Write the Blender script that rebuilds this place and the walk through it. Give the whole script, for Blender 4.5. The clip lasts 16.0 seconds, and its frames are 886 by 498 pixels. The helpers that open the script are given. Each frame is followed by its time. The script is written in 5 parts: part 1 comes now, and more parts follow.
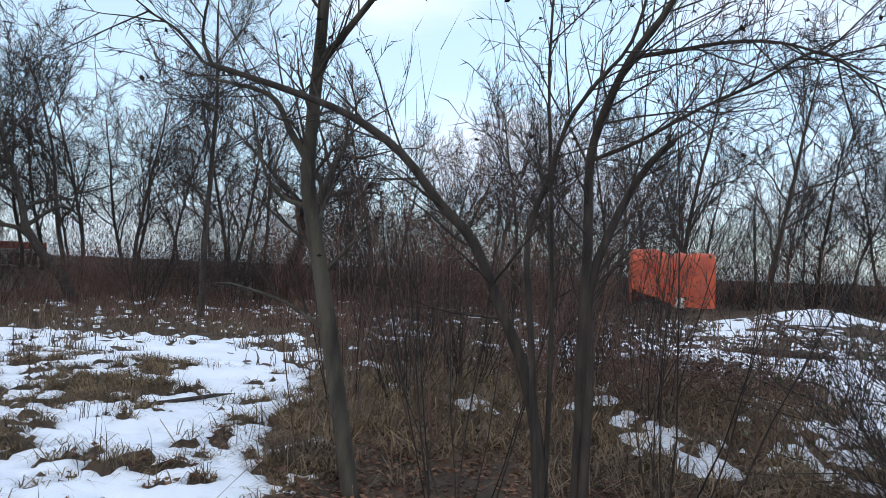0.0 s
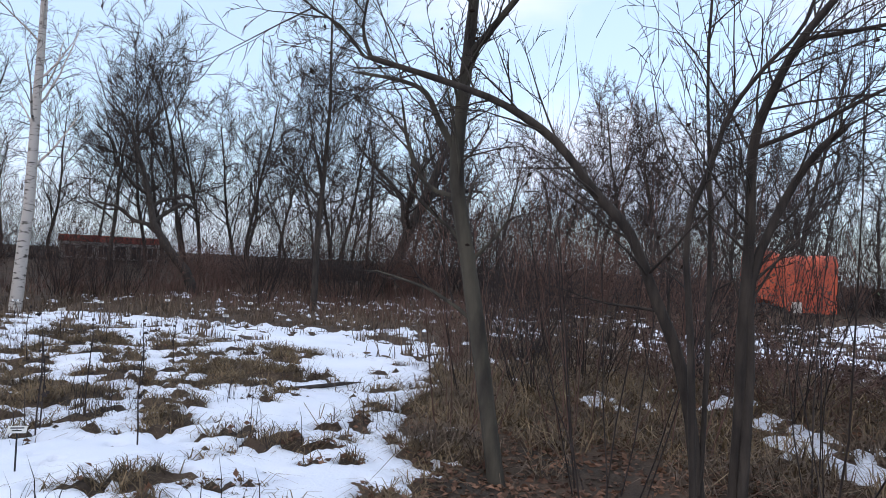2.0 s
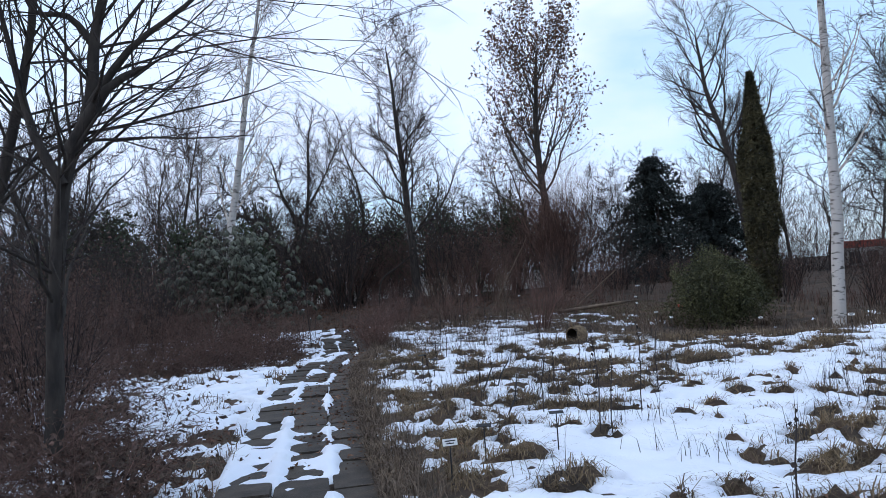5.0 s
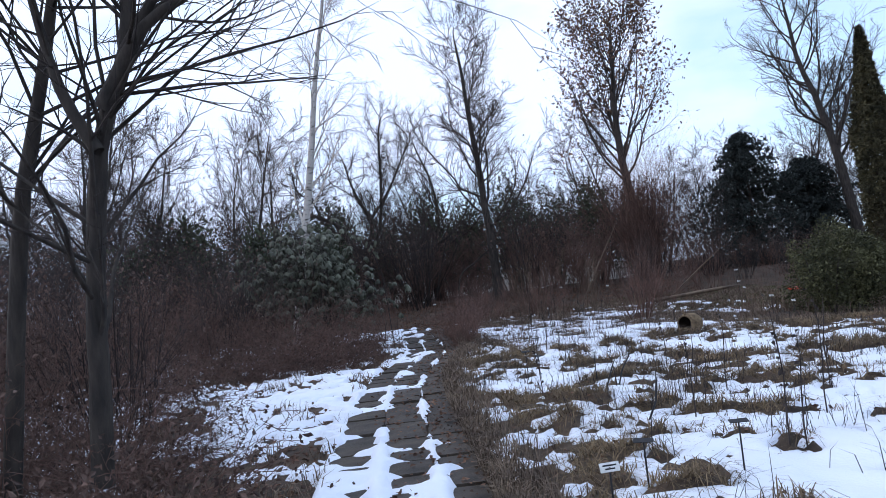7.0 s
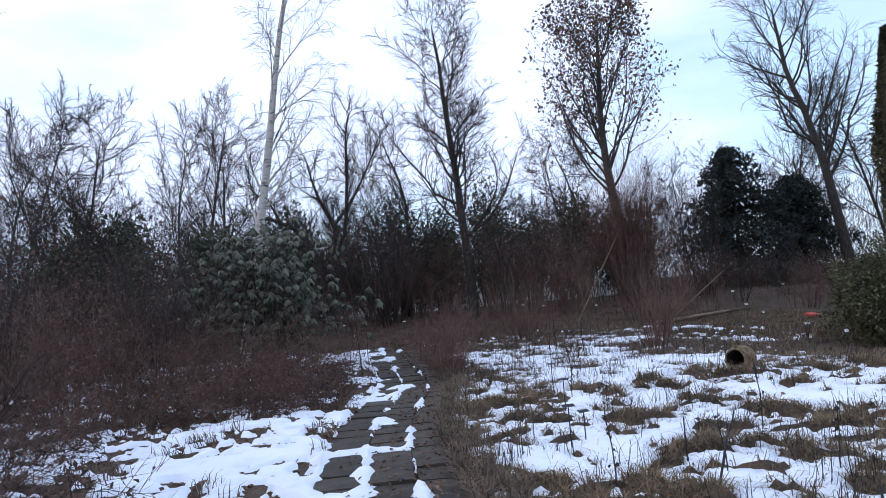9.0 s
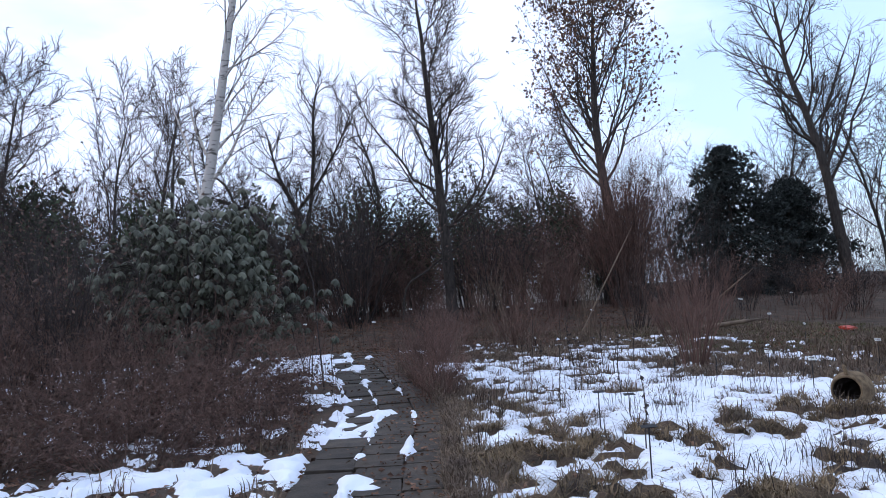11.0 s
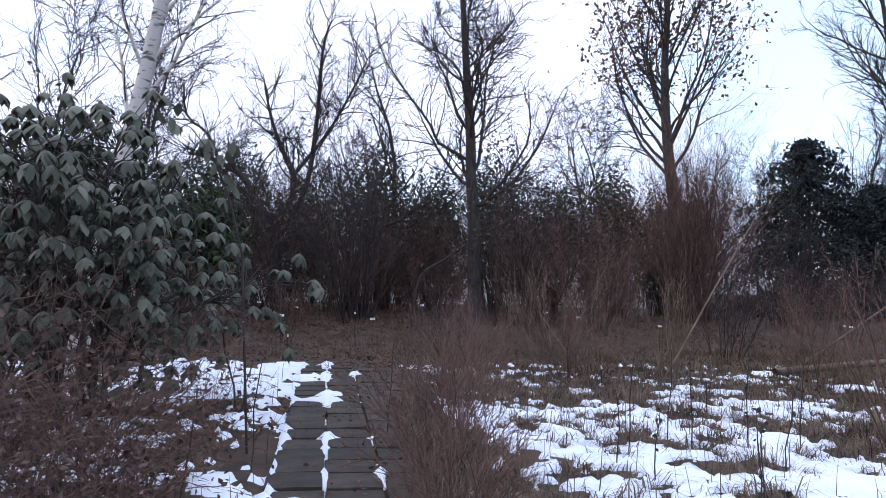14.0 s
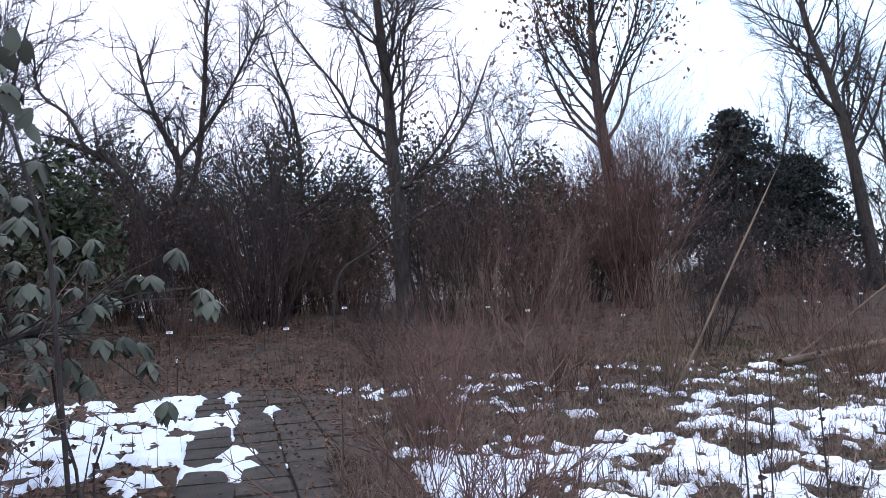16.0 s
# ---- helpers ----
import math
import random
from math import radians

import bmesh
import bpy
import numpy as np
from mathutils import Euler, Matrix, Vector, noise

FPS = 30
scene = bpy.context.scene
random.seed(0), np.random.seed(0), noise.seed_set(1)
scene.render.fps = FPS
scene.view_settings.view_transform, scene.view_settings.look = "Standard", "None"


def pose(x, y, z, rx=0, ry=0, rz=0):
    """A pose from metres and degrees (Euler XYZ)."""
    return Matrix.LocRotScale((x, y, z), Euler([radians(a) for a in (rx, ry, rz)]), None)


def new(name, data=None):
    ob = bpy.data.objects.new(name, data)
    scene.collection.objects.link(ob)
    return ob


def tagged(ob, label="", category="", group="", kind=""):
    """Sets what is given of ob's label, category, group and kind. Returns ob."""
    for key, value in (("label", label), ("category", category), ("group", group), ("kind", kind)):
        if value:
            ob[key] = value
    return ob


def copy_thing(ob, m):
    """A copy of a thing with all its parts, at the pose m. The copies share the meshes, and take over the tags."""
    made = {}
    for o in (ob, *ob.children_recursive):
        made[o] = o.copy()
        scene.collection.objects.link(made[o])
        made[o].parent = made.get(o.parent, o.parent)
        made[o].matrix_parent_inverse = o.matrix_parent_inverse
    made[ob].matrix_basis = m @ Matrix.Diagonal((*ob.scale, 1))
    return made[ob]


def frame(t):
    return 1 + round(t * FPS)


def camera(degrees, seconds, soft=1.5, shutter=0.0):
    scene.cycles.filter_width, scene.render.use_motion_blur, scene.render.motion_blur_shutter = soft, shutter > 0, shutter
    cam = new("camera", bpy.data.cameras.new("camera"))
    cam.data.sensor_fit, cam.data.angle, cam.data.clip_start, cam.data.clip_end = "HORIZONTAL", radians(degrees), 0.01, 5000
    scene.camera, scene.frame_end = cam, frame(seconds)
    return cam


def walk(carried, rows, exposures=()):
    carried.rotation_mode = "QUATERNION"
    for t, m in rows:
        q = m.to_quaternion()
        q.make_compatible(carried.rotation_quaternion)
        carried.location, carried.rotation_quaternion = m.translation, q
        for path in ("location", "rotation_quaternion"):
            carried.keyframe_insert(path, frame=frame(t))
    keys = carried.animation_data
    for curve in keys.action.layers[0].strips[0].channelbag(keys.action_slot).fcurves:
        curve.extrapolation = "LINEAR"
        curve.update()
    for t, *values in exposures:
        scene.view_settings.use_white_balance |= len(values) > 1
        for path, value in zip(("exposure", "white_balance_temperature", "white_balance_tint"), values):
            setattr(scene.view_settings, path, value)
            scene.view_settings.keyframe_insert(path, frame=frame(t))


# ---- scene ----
cam = camera(63.3, 16.0, soft=0.75)
PATH = [
    (0, pose(-0.11, 0.36, 1.57, 91.57, -2.08, -73.81)),
    (0.5, pose(-0.12, 0.24, 1.53, 91.77, -2.27, -79.35)),
    (1, pose(-0.17, 0.18, 1.51, 91.85, -2.30, -81.81)),
    (1.5, pose(-0.11, 0.24, 1.51, 91.59, -2.12, -78.91)),
    (2, pose(-0.25, 0.71, 1.48, 91.29, -2.87, -66.40)),
    (2.5, pose(-0.48, 0.98, 1.56, 90.79, -1.48, -55.06)),
    (3, pose(-0.63, 1.03, 1.59, 91.39, 0.90, -39.99)),
    (3.5, pose(-0.40, 1.33, 1.53, 92.00, 4.45, -24.01)),
    (4, pose(-0.41, 1.65, 1.47, 91.90, 3.81, -16.09)),
    (4.5, pose(-0.37, 1.84, 1.50, 91.70, 1.04, -18.70)),
    (5, pose(-0.49, 1.95, 1.51, 92.56, 3.87, -9.94)),
    (5.2, pose(-0.54, 2.05, 1.53, 93.10, 4.78, -6.53)),
    (7.3, pose(-0.67, 3.76, 1.40, 92.73, 6.25, -4.14)),
    (7.5, pose(-0.68, 4.12, 1.40, 92.04, 4.84, -7.50)),
    (8, pose(-0.80, 4.87, 1.48, 91.83, 3.60, -14.29)),
    (8.5, pose(-0.87, 5.75, 1.49, 92.38, 4.35, -11.14)),
    (9, pose(-0.88, 6.33, 1.51, 93.64, 4.76, -7.42)),
    (9.5, pose(-0.92, 7.12, 1.56, 93.40, 3.60, -12.27)),
    (10, pose(-1.09, 7.85, 1.53, 93.35, 4.22, -11.42)),
    (12.3, pose(-0.28, 12.07, 1.42, 93.60, -0.48, -7.43)),
    (12.5, pose(-0.22, 12.42, 1.43, 93.53, -2.54, -8.79)),
    (13, pose(-0.17, 13.22, 1.42, 93.53, -1.85, -15.31)),
    (13.5, pose(-0.11, 14.01, 1.52, 92.36, 0.01, -5.26)),
    (14, pose(-0.07, 14.86, 1.52, 92.89, -1.61, -9.06)),
    (14.5, pose(-0.07, 15.54, 1.50, 93.12, 0.87, -15.69)),
    (15, pose(-0.06, 16.30, 1.56, 92.54, 5.34, -12.73)),
    (15.5, pose(0.02, 17.12, 1.51, 92.32, 2.28, -14.47)),
    (16, pose(-0.05, 17.77, 1.56, 92.35, 1.72, -16.55)),
]
walk(cam, PATH, [(0, -0.04, 6600, 12), (1.5, -0.04, 6600, 14), (2.5, -0.08, 6550, 20), (5, -0.13, 6080, 14), (7.5, 0.04, 6080, 18), (10, 0.04, 6080, 18), (12.5, 0.26, 6080, 22), (14, 0.48, 6230, 23), (16, 0.74, 6330, 22)])

# ---------- light ----------
SUN_ELEV, SUN_AZ = 24.0, -70.0   # low winter sun behind thin cloud
world = bpy.data.worlds.new("sky")
scene.world = world
world.use_nodes = True
wn, wl = world.node_tree.nodes, world.node_tree.links
wn.clear()
w_out = wn.new("ShaderNodeOutputWorld")
w_bg = wn.new("ShaderNodeBackground")
w_sky = wn.new("ShaderNodeTexSky")
w_sky.sky_type, w_sky.sun_disc = "NISHITA", False
w_sky.sun_elevation, w_sky.sun_rotation = radians(SUN_ELEV), radians(SUN_AZ)
w_co = wn.new("ShaderNodeTexCoord")
w_map = wn.new("ShaderNodeMapping")
w_map.inputs["Scale"].default_value = (1.0, 1.0, 2.6)
w_noise = wn.new("ShaderNodeTexNoise")
w_noise.inputs["Scale"].default_value, w_noise.inputs["Detail"].default_value = 2.3, 8.0
w_ramp = wn.new("ShaderNodeMapRange")
w_ramp.inputs["From Min"].default_value, w_ramp.inputs["From Max"].default_value = 0.36, 0.52
w_ramp.inputs["To Min"].default_value = 0.12
w_sep = wn.new("ShaderNodeSeparateXYZ")
w_lean = wn.new("ShaderNodeMath")          # the cloud thins towards the east
w_lean.operation = "MULTIPLY_ADD"
w_lean.inputs[1].default_value = -0.13
wl.new(w_co.outputs["Generated"], w_sep.inputs["Vector"])
wl.new(w_sep.outputs["X"], w_lean.inputs[0])
wl.new(w_noise.outputs["Fac"], w_lean.inputs[2])
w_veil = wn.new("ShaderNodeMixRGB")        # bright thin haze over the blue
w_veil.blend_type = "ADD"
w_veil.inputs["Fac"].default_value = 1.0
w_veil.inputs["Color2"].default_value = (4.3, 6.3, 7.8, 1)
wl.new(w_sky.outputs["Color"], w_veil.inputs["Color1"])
w_mix = wn.new("ShaderNodeMixRGB")
w_mix.inputs["Color2"].default_value = (9.8, 11.3, 13.4, 1)
w_bg.inputs["Strength"].default_value = 0.1
wl.new(w_co.outputs["Generated"], w_map.inputs["Vector"])
wl.new(w_map.outputs["Vector"], w_noise.inputs["Vector"])
wl.new(w_lean.outputs["Value"], w_ramp.inputs["Value"])
wl.new(w_ramp.outputs["Result"], w_mix.inputs["Fac"])
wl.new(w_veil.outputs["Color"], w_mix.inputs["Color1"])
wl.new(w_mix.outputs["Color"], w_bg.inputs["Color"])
wl.new(w_bg.outputs["Background"], w_out.inputs["Surface"])
sun_data = bpy.data.lights.new("sun", "SUN")
sun_data.energy, sun_data.angle, sun_data.color = 0.6, radians(20), (1.0, 0.93, 0.84)
sun = new("sun", sun_data)
sun.rotation_euler = (radians(90 - SUN_ELEV), 0, radians(180 - SUN_AZ))


# ---------- materials ----------
def material(name, base, second=None, rough=0.85, scale=8.0, detail=6.0, bump=0.3, bump_scale=60.0, lo=0.35, hi=0.65,
             vary=0.0, spec=0.3, stretch=(1, 1, 1)):
    m = bpy.data.materials.new(name)
    m.use_nodes = True
    n, l = m.node_tree.nodes, m.node_tree.links
    b = n["Principled BSDF"]
    b.inputs["Roughness"].default_value = rough
    b.inputs["Specular IOR Level"].default_value = spec
    co = n.new("ShaderNodeTexCoord")
    mp = n.new("ShaderNodeMapping")
    mp.inputs["Scale"].default_value = stretch
    l.new(co.outputs["Object"], mp.inputs["Vector"])
    no = n.new("ShaderNodeTexNoise")
    no.inputs["Scale"].default_value, no.inputs["Detail"].default_value = scale, detail
    l.new(mp.outputs["Vector"], no.inputs["Vector"])
    mr = n.new("ShaderNodeMapRange")
    mr.inputs["From Min"].default_value, mr.inputs["From Max"].default_value = lo, hi
    l.new(no.outputs["Fac"], mr.inputs["Value"])
    mx = n.new("ShaderNodeMixRGB")
    mx.inputs["Color1"].default_value = (*base, 1)
    mx.inputs["Color2"].default_value = (*(second or [c * 0.6 for c in base]), 1)
    l.new(mr.outputs["Result"], mx.inputs["Fac"])
    last = mx.outputs["Color"]
    if vary:
        ge = n.new("ShaderNodeNewGeometry")
        hs = n.new("ShaderNodeHueSaturation")
        vr = n.new("ShaderNodeMapRange")
        vr.inputs["To Min"].default_value, vr.inputs["To Max"].default_value = 1 - vary, 1 + vary
        l.new(ge.outputs["Random Per Island"], vr.inputs["Value"])
        l.new(vr.outputs["Result"], hs.inputs["Value"])
        l.new(last, hs.inputs["Color"])
        last = hs.outputs["Color"]
    l.new(last, b.inputs["Base Color"])
    if bump:
        bn = n.new("ShaderNodeTexNoise")
        bn.inputs["Scale"].default_value, bn.inputs["Detail"].default_value = bump_scale, 4.0
        l.new(mp.outputs["Vector"], bn.inputs["Vector"])
        bp = n.new("ShaderNodeBump")
        bp.inputs["Strength"].default_value, bp.inputs["Distance"].default_value = bump, 0.02
        l.new(bn.outputs["Fac"], bp.inputs["Height"])
        l.new(bp.outputs["Normal"], b.inputs["Normal"])
    return m


M_SOIL = material("soil_litter", (0.098, 0.064, 0.043), (0.04, 0.03, 0.022), 0.95, 2.2, 9, 0.8, 45)
M_SNOW = material("snow", (0.86, 0.89, 0.95), (0.8, 0.84, 0.93), 0.55, 1.5, 5, 0.35, 30, spec=0.4)
M_SLAB = material("wet_concrete_slab", (0.062, 0.047, 0.034), (0.028, 0.022, 0.017), 0.7, 5, 8, 0.3, 70)
M_BARK = material("grey_brown_bark", (0.066, 0.054, 0.045), (0.028, 0.024, 0.022), 0.9, 14, 8, 0.7, 40, stretch=(1, 1, 0.25))
M_BARKG = material("greenish_bark", (0.085, 0.076, 0.058), (0.036, 0.032, 0.027), 0.9, 9, 8, 0.6, 40, stretch=(1, 1, 0.3))
M_TWIG = material("dark_twig", (0.052, 0.04, 0.035), (0.028, 0.022, 0.021), 0.9, 6, 3, 0, vary=0.35)
M_TWIGR = material("reddish_brown_twig", (0.165, 0.095, 0.073), (0.083, 0.05, 0.042), 0.9, 3, 3, 0, vary=0.35)
M_STRAW = material("dry_straw", (0.225, 0.158, 0.09), (0.1, 0.073, 0.045), 0.9, 3, 4, 0, vary=0.4)
M_STRAWD = material("weathered_stem", (0.2, 0.145, 0.1), (0.09, 0.065, 0.05), 0.9, 3, 4, 0, vary=0.4)
M_LITTER = material("fallen_leaf", (0.185, 0.1, 0.062), (0.08, 0.044, 0.031), 0.85, 2, 4, 0, vary=0.5)
M_BIRCH = material("birch_bark", (0.52, 0.48, 0.44), (0.09, 0.08, 0.07), 0.8, 5, 9, 0.4, 40, lo=0.55, hi=0.66, stretch=(1, 1, 3.5))
M_OAKLEAF = material("withered_oak_leaf", (0.17, 0.095, 0.055), (0.085, 0.05, 0.035), 0.85, 2, 3, 0, vary=0.4)
M_CYPRESS = material("cypress_needle", (0.088, 0.076, 0.036), (0.04, 0.037, 0.02), 0.8, 2, 3, 0, vary=0.45)
M_CONIFER = material("dark_conifer_needle", (0.03, 0.037, 0.033), (0.018, 0.023, 0.022), 0.8, 2, 3, 0, vary=0.4)
M_JUNIPER = material("juniper_needle", (0.1, 0.098, 0.044), (0.042, 0.044, 0.021), 0.75, 2, 3, 0, vary=0.5)
M_RHODO = material("grey_green_leaf", (0.118, 0.122, 0.088), (0.055, 0.06, 0.042), 0.65, 2, 3, 0, vary=0.4)
M_HEDGE = material("laurel_leaf", (0.055, 0.07, 0.034), (0.035, 0.042, 0.024), 0.6, 2, 3, 0, vary=0.5)
M_LAWN = material("winter_lawn", (0.10, 0.105, 0.04), (0.07, 0.06, 0.03), 0.85, 2, 3, 0, vary=0.4)
M_LABEL = material("white_plastic_label", (0.8, 0.8, 0.78), (0.6, 0.6, 0.57), 0.5, 20, 4, 0)
M_INK = material("black_print", (0.02, 0.02, 0.02), None, 0.6, 20, 2, 0)
M_STAKE = material("black_painted_metal", (0.025, 0.025, 0.028), None, 0.6, 30, 3, 0)
M_ORANGE = material("orange_tarpaulin", (0.6, 0.12, 0.055), (0.36, 0.07, 0.04), 0.6, 1.5, 6, 0.9, 5)
M_DEADLEAF = material("dead_leaf", (0.14, 0.088, 0.068), (0.07, 0.047, 0.04), 0.9, 2, 3, 0, vary=0.5)
M_WICKER = material("woven_straw", (0.25, 0.175, 0.1), (0.11, 0.075, 0.045), 0.85, 12, 4, 0.8, 90)
# near-black: painted shade for hollows, also the colour of withered leaves
M_DARK = material("hollow_shade_and_dark_leaf", (0.03, 0.02, 0.014), None, 0.95, 5, 3, 0)
M_REDROOF = material("red_brown_cladding", (0.5, 0.1, 0.075), (0.38, 0.085, 0.065), 0.8, 1, 4, 0.2)
M_WALL = material("pale_render", (0.68, 0.65, 0.6), (0.55, 0.52, 0.48), 0.9, 1, 5, 0.2)
M_GLASS = material("dark_window_glass", (0.03, 0.035, 0.04), None, 0.1, 1, 2, 0, spec=0.6)


# ---------- mesh helpers ----------
def mesh_from(name, verts, faces, mat, smooth=False):
    me = bpy.data.meshes.new(name)
    me.from_pydata(verts, [], faces)
    me.materials.append(mat)
    if smooth:
        me.shade_smooth()
    return me


def part(name, data, parent=None, label=""):
    ob = new(name, data)
    if name in ("twigwork", "branchwork", "stemwork", "crown", "foliage", "needles", "seed_head", "bough", "ivy", "withered_leaf"):
        ob["kind"] = "stuff"
    if parent is not None:
        ob.parent = parent
    if label:
        ob["label"] = label
    return ob


def tubes(name, strands, mat, sides=4):
    """One mesh of tapering tubes, a strand being (points, radii)."""
    V, F = [], []
    ring = [(math.cos(2 * math.pi * k / sides), math.sin(2 * math.pi * k / sides)) for k in range(sides)]
    for pts, rad in strands:
        base, n = len(V), len(pts)
        for i, p in enumerate(pts):
            d = (pts[min(i + 1, n - 1)] - pts[max(i - 1, 0)]).normalized()
            a = d.cross(Vector((0.31, 0.94, 0.12)))
            if a.length < 0.05:
                a = d.cross(Vector((1, 0, 0)))
            a.normalize()
            b = d.cross(a)
            r = rad[i]
            if i == n - 1:
                V.append((p.x, p.y, p.z))
                break
            for c, s in ring:
                V.append((p.x + r * (a.x * c + b.x * s), p.y + r * (a.y * c + b.y * s), p.z + r * (a.z * c + b.z * s)))
        for i in range(n - 1):
            for k in range(sides):
                k2 = (k + 1) % sides
                if i == n - 2:
                    F.append((base + i * sides + k, base + i * sides + k2, base + (n - 1) * sides))
                else:
                    F.append((base + i * sides + k, base + i * sides + k2, base + (i + 1) * sides + k2, base + (i + 1) * sides + k))
    return mesh_from(name, V, F, mat, True)


def turned(rng, d, ang):
    """The direction d bent by ang radians to a random side."""
    a = d.orthogonal().normalized()
    b = d.cross(a)
    t = rng.uniform(0, 2 * math.pi)
    return (d * math.cos(ang) + (a * math.cos(t) + b * math.sin(t)) * math.sin(ang)).normalized()


def grow(out, rng, p, d, length, r, lev, spec):
    """Grows a branch and its children; out[lev] takes the strands. spec: rows of
    (segments, wobble, upward pull, children, angle lo, angle hi, length ratio lo, hi, first child at, child radius)."""
    seg, wob, up, kids, a0, a1, l0, l1, t0, rr = spec[lev]
    pts, rad, q = [p.copy()], [r], p.copy()
    step = length / seg
    dirs = [d]
    for i in range(seg):
        d = (d + Vector((rng.gauss(0, wob), rng.gauss(0, wob), rng.gauss(0, wob) + up))).normalized()
        q = q + d * step
        pts.append(q.copy())
        dirs.append(d)
        rad.append(max(r * (1 - 0.82 * (i + 1) / seg), 0.0022))
    out[lev].append((pts, rad))
    if lev + 1 < len(spec):
        for k in range(kids):
            t = t0 + (1 - t0) * (k + rng.random()) / kids
            i = min(int(t * seg), seg - 1)
            f = t * seg - i
            at = pts[i].lerp(pts[i + 1], f)
            grow(out, rng, at, turned(rng, dirs[i + 1], rng.uniform(a0, a1)), length * rng.uniform(l0, l1) * (1.15 - 0.6 * t),
                 max((rad[i] * (1 - f) + rad[i + 1] * f) * rr, 0.003), lev + 1, spec)


def leaf_mesh(name, centres, size, mat, seed, flat=0.0, long=1.6):
    """One mesh of small bent leaves at the given points."""
    g = np.random.default_rng(seed + 7777)
    c = np.asarray(centres, float)
    n = len(c)
    u = g.normal(size=(n, 3))
    u[:, 2] *= 1 - flat
    u /= np.linalg.norm(u, axis=1)[:, None]
    w = g.normal(size=(n, 3))
    w[:, 2] *= 1 - flat
    w -= (w * u).sum(1)[:, None] * u
    w /= np.linalg.norm(w, axis=1)[:, None] + 1e-9
    nn = np.cross(u, w)
    s = (size * g.uniform(0.6, 1.3, n))[:, None]
    tip, tail = c + u * s * long, c - u * s * long * 0.2
    mid = c + u * s * 0.6 + nn * s * 0.25
    v = np.stack([tail, mid + w * s * 0.55, tip, mid - w * s * 0.55], 1).reshape(-1, 3)
    i = np.arange(n) * 4
    f = np.concatenate([np.stack([i, i + 1, i + 2], 1), np.stack([i, i + 2, i + 3], 1)])
    me = bpy.data.meshes.new(name)
    me.from_pydata(v.tolist(), [], f.tolist())
    me.materials.append(mat)
    return me


def lattice(ix, iy, seed):
    h = (ix * 374761393 + iy * 668265263 + seed * 974711) & 0x7FFFFFFF
    h = ((h ^ (h >> 13)) * 1274126177) & 0x7FFFFFFF
    return ((h ^ (h >> 16)) & 0xFFFF) / 65535.0


def vnoise(x, y, seed=0):
    """Smooth value noise, 0 to 1, on arrays."""
    x, y = np.asarray(x, float), np.asarray(y, float)
    ix, iy = np.floor(x).astype(np.int64), np.floor(y).astype(np.int64)
    fx, fy = x - ix, y - iy
    fx, fy = fx * fx * (3 - 2 * fx), fy * fy * (3 - 2 * fy)
    a = lattice(ix, iy, seed) * (1 - fx) + lattice(ix + 1, iy, seed) * fx
    b = lattice(ix, iy + 1, seed) * (1 - fx) + lattice(ix + 1, iy + 1, seed) * fx
    return a * (1 - fy) + b * fy


def fnoise(x, y, scale, seed=0, octaves=3):
    v, w, t = 0.0, 1.0, 0.0
    for k in range(octaves):
        v = v + w * vnoise(np.asarray(x) * scale * 2 ** k, np.asarray(y) * scale * 2 ** k, seed + k * 17)
        t += w
        w *= 0.55
    return v / t


def box(x, y, x0, x1, y0, y1, soft=0.6):
    s = lambda v: 1 / (1 + np.exp(-np.clip(v / soft * 4, -40, 40)))
    return s(x - x0) * s(x1 - x) * s(y - y0) * s(y1 - y)


def trail(x, y, pts, width):
    d = np.full(np.shape(x), 1e9)
    for (ax, ay), (bx, by) in zip(pts, pts[1:]):
        t = np.clip(((x - ax) * (bx - ax) + (y - ay) * (by - ay)) / ((bx - ax) ** 2 + (by - ay) ** 2), 0, 1)
        d = np.minimum(d, np.hypot(x - ax - t * (bx - ax), y - ay - t * (by - ay)))
    return np.clip(1.3 - d / width, 0, 1)


# ---------- ground ----------
SLAB = 0.44
PATH_END = 29.2


def path_left(y):
    """Left edge of the slab path."""
    y = np.asarray(y, float)
    return sum(np.interp(y + d, (0, 9.5, 12.5, 15, 17, 18.5, 24, 29.5), (-1.38, -1.34, -1.32, -1.18, -.78, -.48, -.48, -.48)) for d in (-1, 0, 1)) / 3


def on_path(x, y, grow_by=0.0):
    u = x - path_left(y)
    return (u > -grow_by) & (u < np.where(y > 20, 4, 3) * SLAB + grow_by) & (y > 2) & (y < PATH_END)


def ground_z(x, y):
    x, y = np.asarray(x, float), np.asarray(y, float)
    z = 0.16 * (fnoise(x, y, 0.22, 3) - 0.5) + 0.10 * (fnoise(x, y, 1.1, 9) - 0.5)
    u = np.abs(x - path_left(y) - 1.5 * SLAB)
    z = z * np.clip((u - 0.7) / 0.8, 0, 1)
    t = np.clip((y - 29.5) / 7, 0, 1)
    z = z + 0.55 * t * t * (3 - 2 * t)
    h = np.exp(-((x - 26.5) / 2.2) ** 2 - ((y + 5.0) / 2.0) ** 2) * 0.55
    b = np.exp(-((x - 8.2) / 1.3) ** 2 - ((y - 0.2) / 1.6) ** 2) * 0.25
    hollow = np.exp(-((x - 10.5) / 3.5) ** 2 - ((y - 18.5) / 3) ** 2) * 0.35
    return z + h + b - hollow


